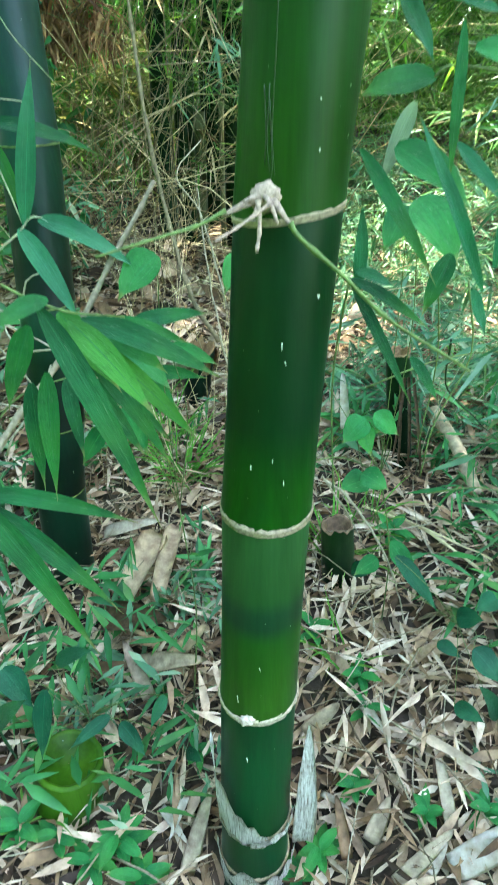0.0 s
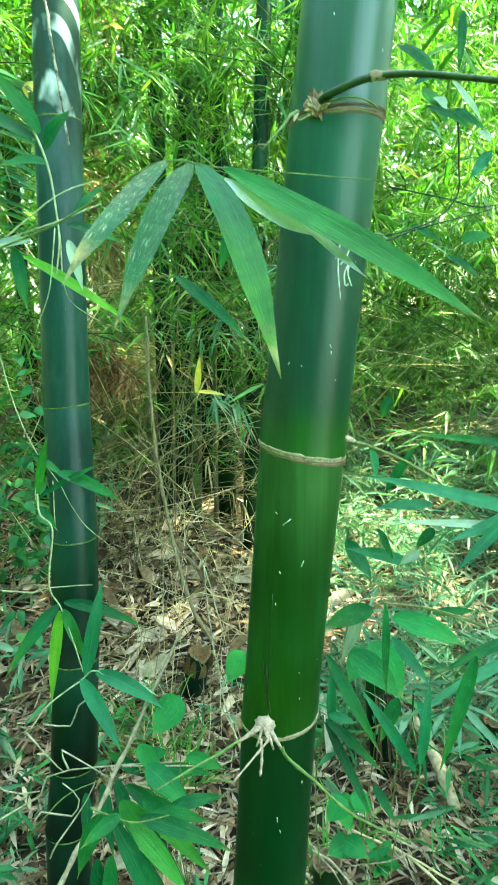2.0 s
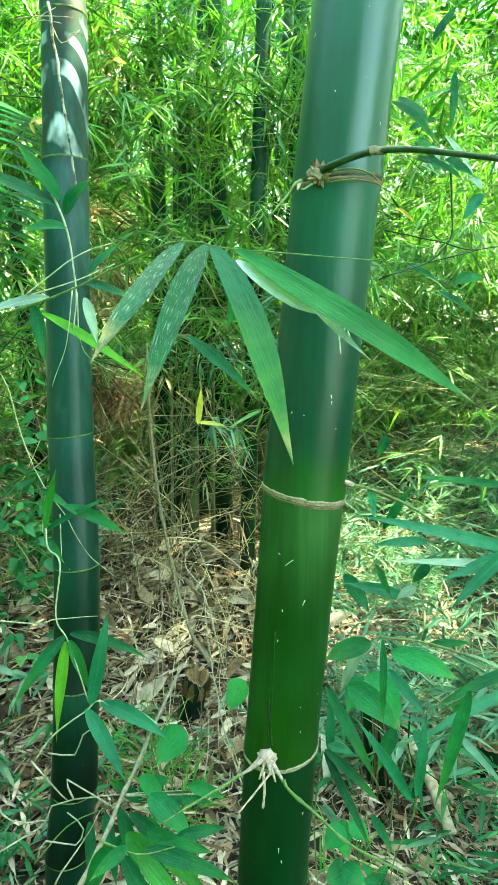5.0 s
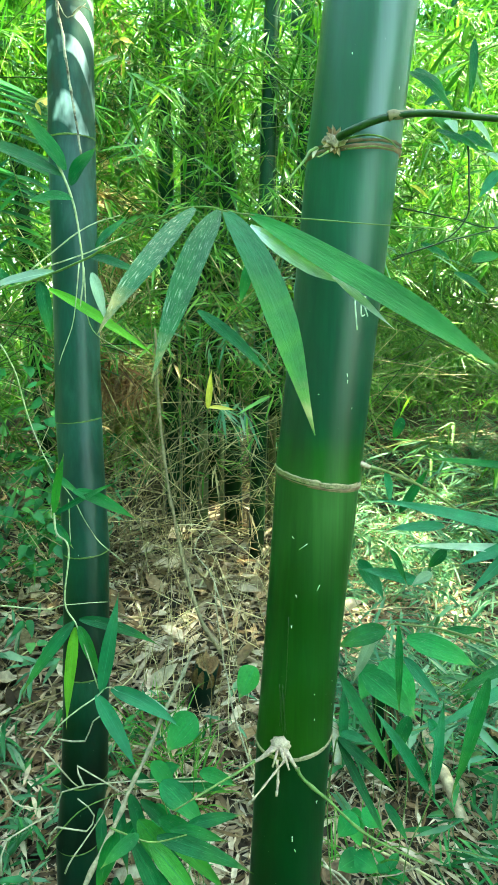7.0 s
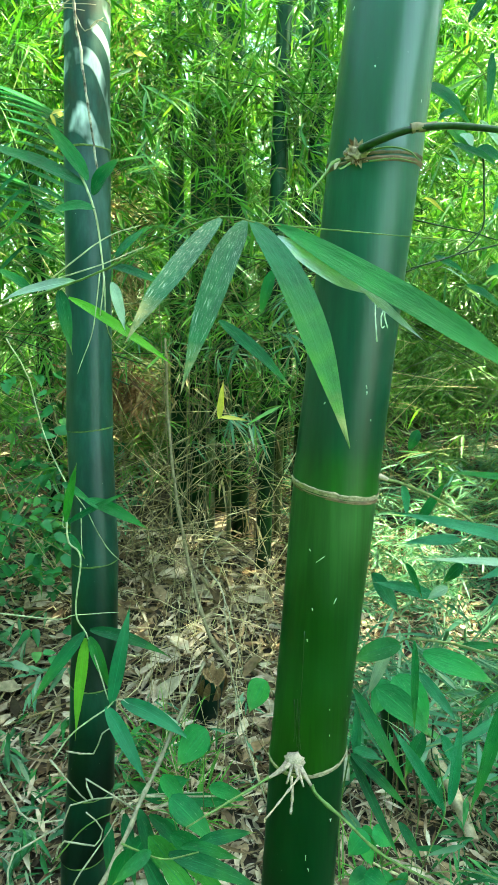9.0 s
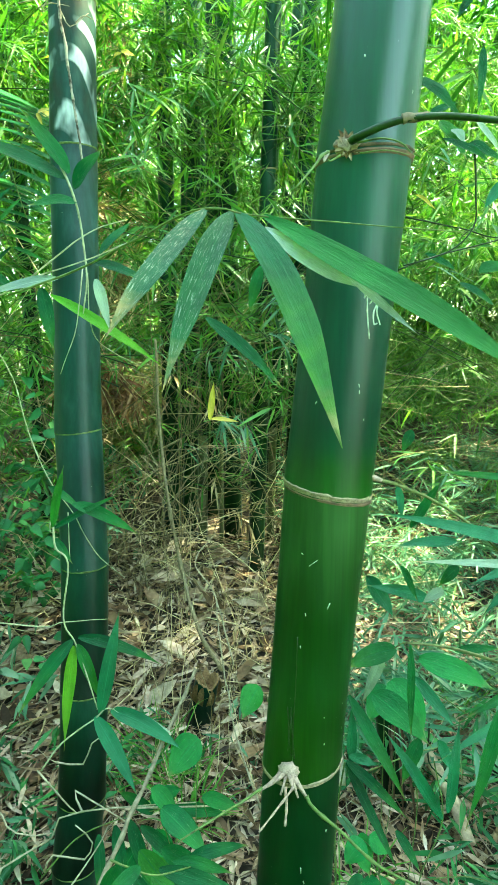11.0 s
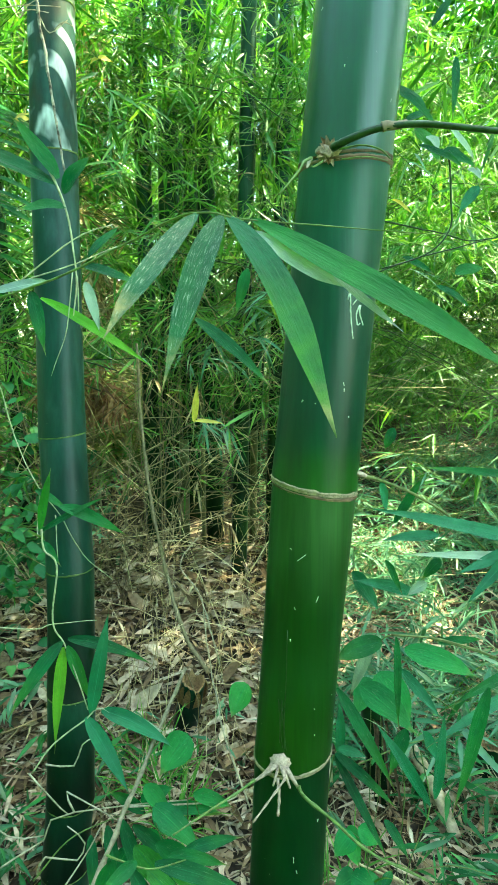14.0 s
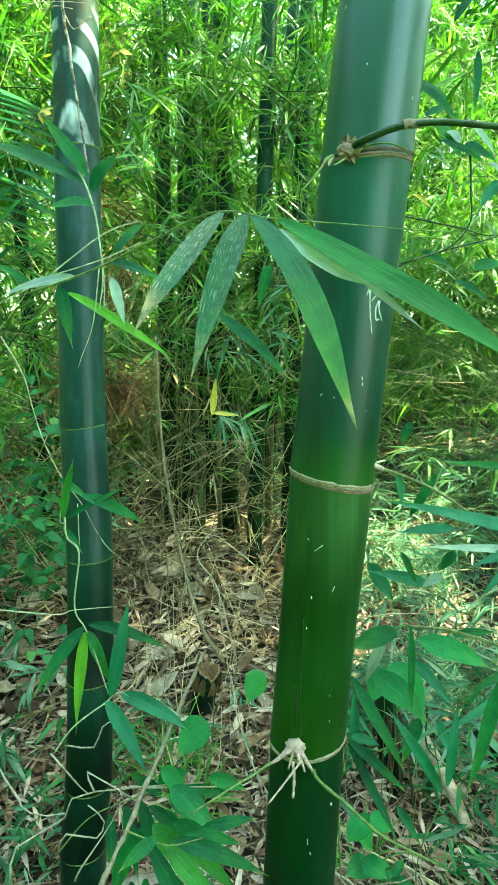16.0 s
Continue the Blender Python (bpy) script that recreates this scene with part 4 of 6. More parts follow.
low_green(150, (-0.85, -0.10), (0.05, 1.10), 0.17, "dark green weeds growing thickly round the dull culm", (0.04, 0.10), -0.1, 0.022, IVY)
low_green(100, (0.18, 0.95), (0.30, 1.05), 0.20, "dark green weeds growing thickly behind the big culm", (0.05, 0.13), -0.1, 0.017, IVY)
stems("dry_stalks", upright_stalks(46, (-0.80, -0.20), (1.9, 2.5), (0.7, 1.5)), CANE_TAN, "tall thin tan canes standing before the clump", "dry twigs", (0.0012, 0.0032), 5)


# ---- leafy branches near the camera ----
def branch(label, stems_, leaves, group="leafy branches", name="leafy_branch", stem_mat=None, category="bamboo branch"):
    """A branch: stems as (points, r0, r1), leaves as (base, tip, width, material, options)."""
    base = Vector(stems_[0][0][0]) if stems_ else Vector(leaves[0][0])
    ob = thing(name, base, label, category, group)
    for pts, r0, r1 in stems_:
        under("stem", tube_bm(pts, r0, r1, 6, 5, None, 0, 0.001), stem_mat or STEM, ob)
    for a, b, w, mat, *opt in leaves:
        o = dict(opt[0]) if opt else {}
        o.setdefault("twist", rng.uniform(-0.5, 0.5))
        o.setdefault("sag", 0.09)
        o.setdefault("broad", 0.34)
        under("leaf", leaf_bm(a, b, w, **o), mat, ob)
    return ob


branch("thin twig with small dying yellow leaves among the palm fronds", [([(-0.653, 1.300, 2.009), (-0.616, 1.300, 2.074), (-0.594, 1.300, 2.104)], 0.0016, 0.0008)],
       [((-0.598, 1.300, 2.100), (-0.545, 1.300, 2.115), 0.016, LEAF_YELLOW, {"sag": 0.03}), ((-0.598, 1.300, 2.100), (-0.584, 1.300, 2.065), 0.012, LEAF_YELLOW, {"sag": 0.03})])

branch("slender bamboo spray with broad green drooping leaves, dry at the tips",
       [([(-0.264, 0.020, 1.529), (-0.192, 0.000, 1.550), (-0.124, -0.040, 1.575), (-0.084, -0.090, 1.584), (-0.057, -0.115, 1.583), (-0.031, -0.120, 1.577), (0.068, -0.120, 1.570), (0.125, -0.120, 1.566)], 0.0013, 0.0004)],
       [((-0.068, -0.110, 1.583), (-0.130, -0.200, 1.489), 0.0170, LEAF_SPECKLED, {"broad": 0.46, "sag": 0.06, "twist": 0.2}),
        ((-0.049, -0.112, 1.582), (-0.089, -0.250, 1.461), 0.0189, LEAF_STREAKED, {"broad": 0.42, "sag": 0.10, "twist": 0.15}),
        ((-0.045, -0.115, 1.580), (0.003, -0.300, 1.440), 0.0211, LEAF_TURNING, {"broad": 0.52, "sag": 0.15, "twist": -0.15}),
        ((-0.026, -0.118, 1.577), (0.131, -0.240, 1.465), 0.0218, LEAF_BRIGHT, {"broad": 0.46, "sag": 0.02, "twist": 0.1, "face": (-0.25, -0.7, 0.75)}),
        ((-0.025, -0.125, 1.568), (0.039, -0.160, 1.524), 0.0140, LEAF_WHITE, {"sag": -0.02, "twist": 0.1, "broad": 0.55, "face": (0.1, -1.0, 0.0), "fold": 0.05}),
        ((0.027, -0.150, 1.539), (0.070, -0.200, 1.491), 0.0066, LEAF_WHITE, {"sag": -0.02, "face": (0.1, -1.0, 0.0), "fold": 0.05}),
        ((-0.074, 0.000, 1.506), (0.003, 0.000, 1.436), 0.0149, LEAF, {"sag": 0.06}),
        ((-0.019, 0.050, 1.558), (-0.032, 0.050, 1.510), 0.0124, LEAF, {"sag": 0.02})])

branch("arching bamboo twig with oval bluish green leaves before the second culm",
       [([(-0.225, 0.060, 1.669), (-0.213, 0.060, 1.645), (-0.204, 0.060, 1.615), (-0.199, 0.060, 1.581), (-0.198, 0.060, 1.546), (-0.203, 0.060, 1.511)], 0.0014, 0.0007),
        ([(-0.317, 0.080, 1.520), (-0.254, 0.070, 1.548), (-0.199, 0.060, 1.564), (-0.157, 0.080, 1.585)], 0.001, 0.0005),
        ([(-0.262, 0.070, 1.545), (-0.198, 0.060, 1.589), (-0.158, 0.070, 1.606)], 0.0009, 0.0005),
        ([(-0.200, 0.055, 1.557), (-0.210, 0.055, 1.499), (-0.229, 0.055, 1.449)], 0.0007, 0.0003),
        ([(-0.197, 0.060, 1.552), (-0.197, 0.070, 1.493), (-0.178, 0.090, 1.470), (-0.146, 0.110, 1.450)], 0.0007, 0.0003)],
       [((-0.213, 0.060, 1.643), (-0.313, 0.030, 1.677), 0.019, LEAF, {"sag": 0.05}), ((-0.210, 0.060, 1.648), (-0.251, 0.050, 1.704), 0.017, LEAF),
        ((-0.206, 0.060, 1.634), (-0.173, 0.050, 1.669), 0.019, LEAF), ((-0.204, 0.060, 1.621), (-0.248, 0.040, 1.613), 0.015, LEAF, {"sag": 0.1}),
        ((-0.248, 0.070, 1.538), (-0.232, 0.050, 1.469), 0.015, LEAF), ((-0.236, 0.060, 1.530), (-0.118, 0.060, 1.452), 0.013, LEAF_LIME, {"sag": 0.05}),
        ((-0.191, 0.070, 1.547), (-0.176, 0.060, 1.491), 0.012, LEAF_PALE), ((-0.230, 0.070, 1.547), (-0.311, 0.050, 1.522), 0.014, LEAF_PALE, {"sag": 0.1}),
        ((-0.194, 0.080, 1.564), (-0.130, 0.080, 1.541), 0.013, LEAF), ((-0.192, 0.100, 1.576), (-0.156, 0.120, 1.613), 0.010, LEAF), ((-0.276, 0.070, 1.535), (-0.314, 0.050, 1.562), 0.012, LEAF)], stem_mat=TENDRIL)

branch("bamboo twig with fresh green lance-shaped leaves",
       [([(-0.323, 0.300, 1.198), (-0.321, 0.300, 1.164), (-0.304, 0.300, 1.139), (-0.317, 0.300, 1.046), (-0.302, 0.300, 1.009), (-0.287, 0.290, 0.971), (-0.261, 0.260, 0.915)], 0.0016, 0.0010),
        ([(-0.456, 0.320, 1.036), (-0.352, 0.310, 1.029), (-0.317, 0.300, 1.041), (-0.252, 0.320, 1.035)], 0.0012, 0.0006),
        ([(-0.351, 0.250, 0.817), (-0.317, 0.250, 0.865), (-0.266, 0.250, 0.904), (-0.246, 0.250, 0.922), (-0.227, 0.250, 0.920)], 0.0015, 0.0010)],
       [((-0.304, 0.300, 1.011), (-0.380, 0.240, 0.914), 0.022, LEAF), ((-0.303, 0.300, 1.001), (-0.318, 0.260, 0.841), 0.019, LEAF_LIME, {"twist": 0.3}),
        ((-0.297, 0.300, 1.003), (-0.260, 0.280, 0.910), 0.019, LEAF), ((-0.295, 0.300, 1.015), (-0.157, 0.270, 0.979), 0.019, LEAF, {"sag": 0.12}),
        ((-0.255, 0.250, 0.914), (-0.222, 0.270, 1.078), 0.023, LEAF_BLUE, {"sag": 0.02}), ((-0.263, 0.250, 0.910), (-0.193, 0.200, 0.807), 0.024, LEAF_BLUE),
        ((-0.239, 0.250, 0.920), (-0.122, 0.220, 0.865), 0.024, LEAF_BLUE, {"sag": 0.14}), ((-0.234, 0.250, 0.922), (-0.136, 0.240, 0.878), 0.012, LEAF_PALE)], stem_mat=TENDRIL)

branch("thin climbing vine with narrow leaves round the second culm",
       [([(-0.452, 0.450, 1.477), (-0.420, 0.450, 1.412), (-0.406, 0.450, 1.345), (-0.385, 0.440, 1.281), (-0.355, 0.420, 1.230), (-0.320, 0.400, 1.190), (-0.289, 0.420, 1.110), (-0.246, 0.450, 1.048)], 0.0012, 0.0007),
        ([(-0.349, 0.400, 1.235), (-0.353, 0.380, 1.171), (-0.341, 0.360, 1.168)], 0.001, 0.0006), ([(-0.322, 0.380, 1.196), (-0.318, 0.360, 1.118)], 0.001, 0.0006)],
       [((-0.314, 0.380, 1.211), (-0.200, 0.360, 1.161), 0.022, LEAF), ((-0.347, 0.380, 1.168), (-0.223, 0.360, 1.234), 0.012, LEAF, {"sag": 0.05}),
        ((-0.349, 0.380, 1.171), (-0.321, 0.370, 1.279), 0.015, LEAF), ((-0.357, 0.400, 1.235), (-0.296, 0.380, 1.196), 0.014, LEAF), ((-0.342, 0.360, 1.158), (-0.311, 0.350, 1.117), 0.014, LEAF)], stem_mat=TENDRIL)

branch("low bamboo twig with many long green leaves over the litter",
       [([(-0.187, -0.020, 0.925), (-0.166, -0.020, 0.914), (-0.138, -0.020, 0.903), (-0.101, 0.000, 0.892)], 0.0014, 0.0008)],
       [((-0.163, -0.020, 0.909), (-0.078, -0.060, 0.715), 0.021, LEAF, {"sag": 0.1}), ((-0.170, -0.010, 0.848), (-0.173, -0.040, 0.736), 0.018, LEAF), ((-0.189, 0.000, 0.834), (-0.186, -0.030, 0.739), 0.018, LEAF),
        ((-0.144, -0.010, 0.893), (-0.076, -0.040, 0.818), 0.022, LEAF), ((-0.137, 0.000, 0.890), (-0.020, 0.000, 0.832), 0.020, LEAF), ((-0.154, -0.020, 0.914), (-0.194, -0.050, 0.899), 0.016, LEAF),
        ((-0.123, 0.020, 0.880), (-0.050, 0.020, 0.859), 0.016, LEAF), ((-0.156, 0.000, 0.855), (-0.090, -0.020, 0.762), 0.018, LEAF), ((-0.164, 0.030, 0.886), (-0.116, 0.020, 0.812), 0.026, LEAF), ((-0.141, 0.050, 0.868), (-0.076, 0.050, 0.816), 0.024, LEAF),
        ((-0.159, 0.040, 0.868), (-0.074, 0.030, 0.715), 0.020, LEAF), ((-0.145, 0.060, 0.843), (-0.050, 0.060, 0.731), 0.020, LEAF), ((-0.188, 0.020, 0.878), (-0.215, 0.000, 0.804), 0.022, LEAF), ((-0.106, 0.030, 0.873), (-0.031, 0.040, 0.879), 0.016, LEAF)])

branch("low leafy bamboo twig with long bright green blades",
       [([(-0.317, -0.050, 0.723), (-0.282, -0.040, 0.732), (-0.250, -0.030, 0.737)], 0.0016, 0.001)],
       [((-0.253, -0.030, 0.733), (-0.154, -0.060, 0.547), 0.023, LEAF, {"sag": 0.12}), ((-0.253, -0.020, 0.718), (-0.131, -0.040, 0.590), 0.021, LEAF, {"sag": 0.12}),
        ((-0.254, -0.020, 0.731), (-0.103, -0.030, 0.700), 0.017, LEAF, {"sag": 0.1}), ((-0.274, -0.030, 0.725), (-0.282, -0.080, 0.560), 0.019, LEAF), ((-0.281, -0.030, 0.721), (-0.267, -0.060, 0.529), 0.018, LEAF),
        ((-0.287, -0.030, 0.721), (-0.355, -0.050, 0.596), 0.019, LEAF)])

branch("low bamboo spray with long green blades above the weeds",
       [([(-0.353, 0.220, 0.651), (-0.302, 0.240, 0.700), (-0.233, 0.260, 0.718), (-0.143, 0.280, 0.720)], 0.0015, 0.0007)],
       [((-0.218, 0.250, 0.724), (-0.174, 0.190, 0.627), 0.022, LEAF), ((-0.199, 0.240, 0.721), (-0.095, 0.180, 0.657), 0.022, LEAF, {"sag": 0.12}), ((-0.239, 0.240, 0.724), (-0.213, 0.180, 0.632), 0.020, LEAF),
        ((-0.266, 0.240, 0.708), (-0.251, 0.180, 0.625), 0.018, LEAF), ((-0.168, 0.270, 0.723), (-0.090, 0.230, 0.678), 0.042, WEED, {"broad": 0.3}), ((-0.184, 0.270, 0.716), (-0.244, 0.280, 0.754), 0.02, LEAF), ((-0.154, 0.290, 0.706), (-0.055, 0.270, 0.707), 0.022, WEED),
        ((-0.188, 0.320, 0.637), (-0.148, 0.270, 0.582), 0.035, WEED), ((-0.198, 0.340, 0.676), (-0.138, 0.340, 0.701), 0.03, WEED), ((-0.219, 0.320, 0.605), (-0.258, 0.300, 0.547), 0.03, WEED)])

# branches on the other side of the big culm
branch("bamboo branch springing from a node, with long drooping blue-green leaves",
       [([(0.118, 0.110, 1.318), (0.129, 0.115, 1.315), (0.154, 0.130, 1.305), (0.205, 0.150, 1.280), (0.262, 0.160, 1.242), (0.313, 0.170, 1.195), (0.368, 0.180, 1.139)], 0.0024, 0.0014),
        ([(0.154, 0.130, 1.305), (0.173, 0.130, 1.319)], 0.0012, 0.0007),
        ([(0.181, 0.150, 1.081), (0.234, 0.150, 1.074), (0.285, 0.150, 1.059), (0.329, 0.150, 1.041)], 0.0018, 0.0012)],
       [((0.439, 0.200, 1.273), (0.194, 0.150, 1.318), 0.0133, LEAF, {"sag": 0.03}),
        ((0.440, 0.160, 1.177), (0.115, 0.120, 1.275), 0.0202, LEAF_BLUE, {"sag": 0.05}),
        ((0.413, 0.130, 1.187), (0.158, 0.100, 1.217), 0.0130, LEAF_PALE, {"sag": 0.02}),
        ((0.189, 0.180, 1.232), (0.230, 0.180, 1.300), 0.0129, LEAF, {"sag": 0.02}),
        ((0.157, 0.140, 1.301), (0.166, 0.140, 1.253), 0.0115, LEAF_BLUE),
        ((0.364, 0.120, 1.216), (0.240, 0.100, 1.184), 0.0195, LEAF_BLUE, {"sag": 0.05}),
        ((0.337, 0.100, 1.231), (0.248, 0.080, 1.150), 0.0164, LEAF_BLUE, {"sag": 0.04}),
        ((0.266, 0.200, 1.167), (0.239, 0.200, 1.136), 0.0162, LEAF),
        ((0.247, 0.200, 1.132), (0.217, 0.200, 1.112), 0.0147, LEAF_PALE),
        ((0.261, 0.200, 1.204), (0.174, 0.200, 1.198), 0.0162, LEAF_BLUE, {"sag": 0.04}),
        ((0.184, 0.200, 1.169), (0.212, 0.200, 1.113), 0.0118, LEAF),
        ((0.241, 0.220, 1.106), (0.141, 0.220, 1.132), 0.0196, LEAF_BLUE, {"sag": 0.05}),
        ((0.148, 0.250, 1.132), (0.194, 0.250, 1.063), 0.0266, LEAF_BLUE, {"sag": 0.05}),
        ((0.222, 0.300, 1.344), (0.208, 0.300, 1.307), 0.0166, LEAF)], stem_mat=CANE)

branch("low bamboo branch with broad dark green leaves behind the big culm",
       [([(0.349, 0.180, 1.020), (0.299, 0.180, 1.039), (0.245, 0.180, 1.056), (0.191, 0.180, 1.063), (0.173, 0.180, 1.052)], 0.0016, 0.0010),
        ([(0.229, 0.250, 0.853), (0.245, 0.250, 0.742), (0.237, 0.250, 0.591)], 0.0012, 0.0009)],
       [((0.177, 0.180, 1.054), (0.103, 0.160, 1.039), 0.0283, LEAF, {"sag": 0.1, "broad": 0.4}),
        ((0.178, 0.120, 1.094), (0.179, 0.100, 0.967), 0.0111, LEAF, {"sag": 0.0}),
        ((0.190, 0.120, 1.075), (0.275, 0.080, 1.054), 0.0308, WEED, {"sag": 0.06, "broad": 0.38}),
        ((0.142, 0.160, 0.999), (0.215, 0.120, 0.944), 0.0394, WEED, {"sag": 0.08, "broad": 0.32}),
        ((0.166, 0.200, 1.034), (0.136, 0.200, 0.952), 0.0176, LEAF_PALE),
        ((0.212, 0.200, 0.997), (0.263, 0.160, 0.939), 0.0179, LEAF_BLUE, {"sag": 0.03}),
        ((0.232, 0.220, 0.882), (0.201, 0.200, 0.814), 0.0238, LEAF),
        ((0.290, 0.250, 1.008), (0.363, 0.250, 1.010), 0.0141, LEAF, {"sag": 0.05}),
        ((0.291, 0.300, 0.815), (0.323, 0.300, 0.748), 0.0199, LEAF_BLUE)])

branch("clump of long narrow bamboo leaves low beside the big culm",
       [([(0.249, 0.200, 0.857), (0.260, 0.180, 0.775), (0.224, 0.160, 0.696), (0.210, 0.140, 0.632)], 0.0012, 0.0009),
        ([(0.114, 0.200, 0.860), (0.103, 0.200, 0.733), (0.114, 0.200, 0.567)], 0.0014, 0.0012)],
       [((0.116, 0.200, 0.858), (0.182, 0.120, 0.738), 0.0147, LEAF, {"sag": 0.03}),
        ((0.117, 0.200, 0.862), (0.192, 0.120, 0.828), 0.0160, LEAF, {"sag": 0.04}),
        ((0.108, 0.160, 0.997), (0.175, 0.080, 0.888), 0.0178, LEAF, {"sag": 0.04}),
        ((0.211, 0.060, 0.889), (0.123, 0.030, 1.040), 0.0159, LEAF_BLUE, {"sag": 0.03}),
        ((0.209, 0.040, 0.916), (0.215, 0.040, 1.046), 0.0146, LEAF_BLUE, {"sag": 0.01}),
        ((0.278, 0.060, 1.053), (0.228, 0.030, 0.899), 0.0189, LEAF, {"sag": 0.04}),
        ((0.361, 0.100, 1.030), (0.198, 0.060, 0.969), 0.0147, LEAF_BLUE, {"sag": 0.06}),
        ((0.378, 0.120, 1.047), (0.232, 0.080, 1.010), 0.0152, LEAF, {"sag": 0.08}),
        ((0.129, 0.220, 0.841), (0.126, 0.220, 0.941), 0.0166, LEAF_BLUE),
        ((0.121, 0.200, 0.869), (0.167, 0.200, 0.851), 0.0147, LEAF_BLUE),
        ((0.181, 0.150, 0.787), (0.211, 0.120, 0.741), 0.0142, LEAF)])

branch("thin dark twig with a few broad leaves behind the big culm",
       [([(0.405, 0.600, 1.829), (0.414, 0.600, 1.739), (0.413, 0.600, 1.682), (0.369, 0.600, 1.638), (0.281, 0.600, 1.611)], 0.0022, 0.0014),
        ([(0.281, 0.600, 1.700), (0.387, 0.600, 1.680), (0.453, 0.600, 1.664), (0.514, 0.600, 1.670)], 0.0018, 0.0012),
        ([(0.413, 0.600, 1.682), (0.394, 0.600, 1.667), (0.388, 0.600, 1.657)], 0.0012, 0.0008),
        ([(0.325, 0.800, 1.621), (0.413, 0.800, 1.652), (0.590, 0.800, 1.696)], 0.0022, 0.0014)],
       [((0.339, 0.600, 1.868), (0.375, 0.550, 1.788), 0.0348, LEAF, {"sag": 0.05}),
        ((0.395, 0.600, 1.829), (0.456, 0.580, 1.788), 0.0331, LEAF, {"sag": 0.06}),
        # Two small pale blades stand in for sky glints on the broad leaves.
        ((0.355, 0.580, 1.848), (0.373, 0.560, 1.818), 0.0238, LEAF_PALE),
        ((0.445, 0.600, 1.797), (0.466, 0.580, 1.771), 0.0221, LEAF_PALE),
        ((0.329, 0.700, 1.760), (0.374, 0.700, 1.730), 0.0121, LEAF_YELLOW, {"sag": 0.1}),
        ((0.430, 0.600, 1.600), (0.490, 0.600, 1.612), 0.0289, LEAF_BRIGHT, {"sag": 0.1}),
        ((0.299, 0.600, 1.939), (0.350, 0.550, 1.872), 0.0283, LEAF, {"sag": 0.05}),
        ((0.381, 0.800, 1.941), (0.447, 0.800, 1.969), 0.0208, LEAF),
        ((0.468, 0.800, 1.593), (0.562, 0.800, 1.536), 0.0234, LEAF, {"sag": 0.06}),
        ((0.387, 0.800, 1.655), (0.466, 0.800, 1.615), 0.0234, LEAF, {"sag": 0.06}),
        ((0.557, 0.800, 1.809), (0.510, 0.800, 1.748), 0.0260, LEAF_BLUE)], stem_mat=DARKSTEM)

branch("bamboo spray with long leaves hanging from above",
       [([(0.408, 0.400, 1.913), (0.365, 0.420, 1.905), (0.325, 0.450, 1.891)], 0.0016, 0.001)],
       [((0.248, 0.450, 1.882), (0.325, 0.420, 1.803), 0.022, LEAF), ((0.340, 0.420, 1.917), (0.331, 0.400, 1.813), 0.014, LEAF), ((0.327, 0.500, 1.995), (0.370, 0.500, 2.054), 0.014, LEAF), ((0.312, 0.500, 1.808), (0.395, 0.480, 1.763), 0.02, LEAF),
        ((0.339, 0.450, 1.829), (0.396, 0.450, 1.765), 0.018, LEAF_PALE)])


# ---- dead branches and canes ----
def stick(label, pts, r0, r1, mat, knots=0, name="dead_branch", extra=(), smooth=6):
    ob = thing(name, Vector(pts[0]), label, "stick", "dead sticks")
    under("stem", tube_bm(pts, r0, r1, 8, smooth, None, knots, 0.003 if smooth > 1 else 0.0), mat, ob)
    for e, a, b in extra:
        under("twig", tube_bm(e, a, b, 5, 4, None, 0, 0.002), mat, ob)
    return ob


stick("long thin grey dead branch leaning across the litter", [(-0.300, -0.060, 0.680), (-0.253, 0.045, 0.741), (-0.210, 0.147, 0.793), (-0.159, 0.232, 0.873), (-0.111, 0.309, 0.950)], 0.0036, 0.0024, ROD, 9)
stick("dry brown cane rising from the litter", [(-0.086, 1.250, 0.365), (-0.164, 1.300, 0.485), (-0.228, 1.400, 0.670), (-0.277, 1.450, 0.945), (-0.301, 1.500, 1.179), (-0.305, 1.500, 1.455)], 0.0068, 0.0040, CANE_TAN, 7,
      extra=(([(-0.278, 1.450, 1.088), (-0.191, 1.400, 1.146), (-0.095, 1.350, 1.212)], 0.003, 0.0012), ([(-0.262, 1.450, 0.883), (-0.193, 1.400, 0.999), (-0.095, 1.350, 1.108)], 0.003, 0.0012), ([(-0.295, 1.500, 1.299), (-0.391, 1.500, 1.358), (-0.488, 1.500, 1.377)], 0.002, 0.001),
             ([(-0.282, 1.450, 1.078), (-0.097, 1.450, 1.088), (0.043, 1.500, 1.077)], 0.002, 0.001)))
stick("thin pale stalk standing in the dry straw", [(-0.049, 0.900, 0.597), (-0.096, 0.920, 0.787), (-0.150, 0.950, 0.873), (-0.097, 1.000, 0.936)], 0.0022, 0.0012, TWIG)
stick("pale thin stalk leaning on the stump", [(0.010, 0.620, 0.401), (-0.044, 0.660, 0.566), (-0.077, 0.700, 0.747), (-0.090, 0.720, 0.881)], 0.0022, 0.0012, TWIG)
stick("mottled dry vine hanging along the dull culm", [(-0.404, 0.824, 2.194), (-0.396, 0.824, 2.109), (-0.385, 0.824, 2.010), (-0.374, 0.824, 1.909), (-0.366, 0.824, 1.827)], 0.0026, 0.0018, VINE, 9, "dry_vine")
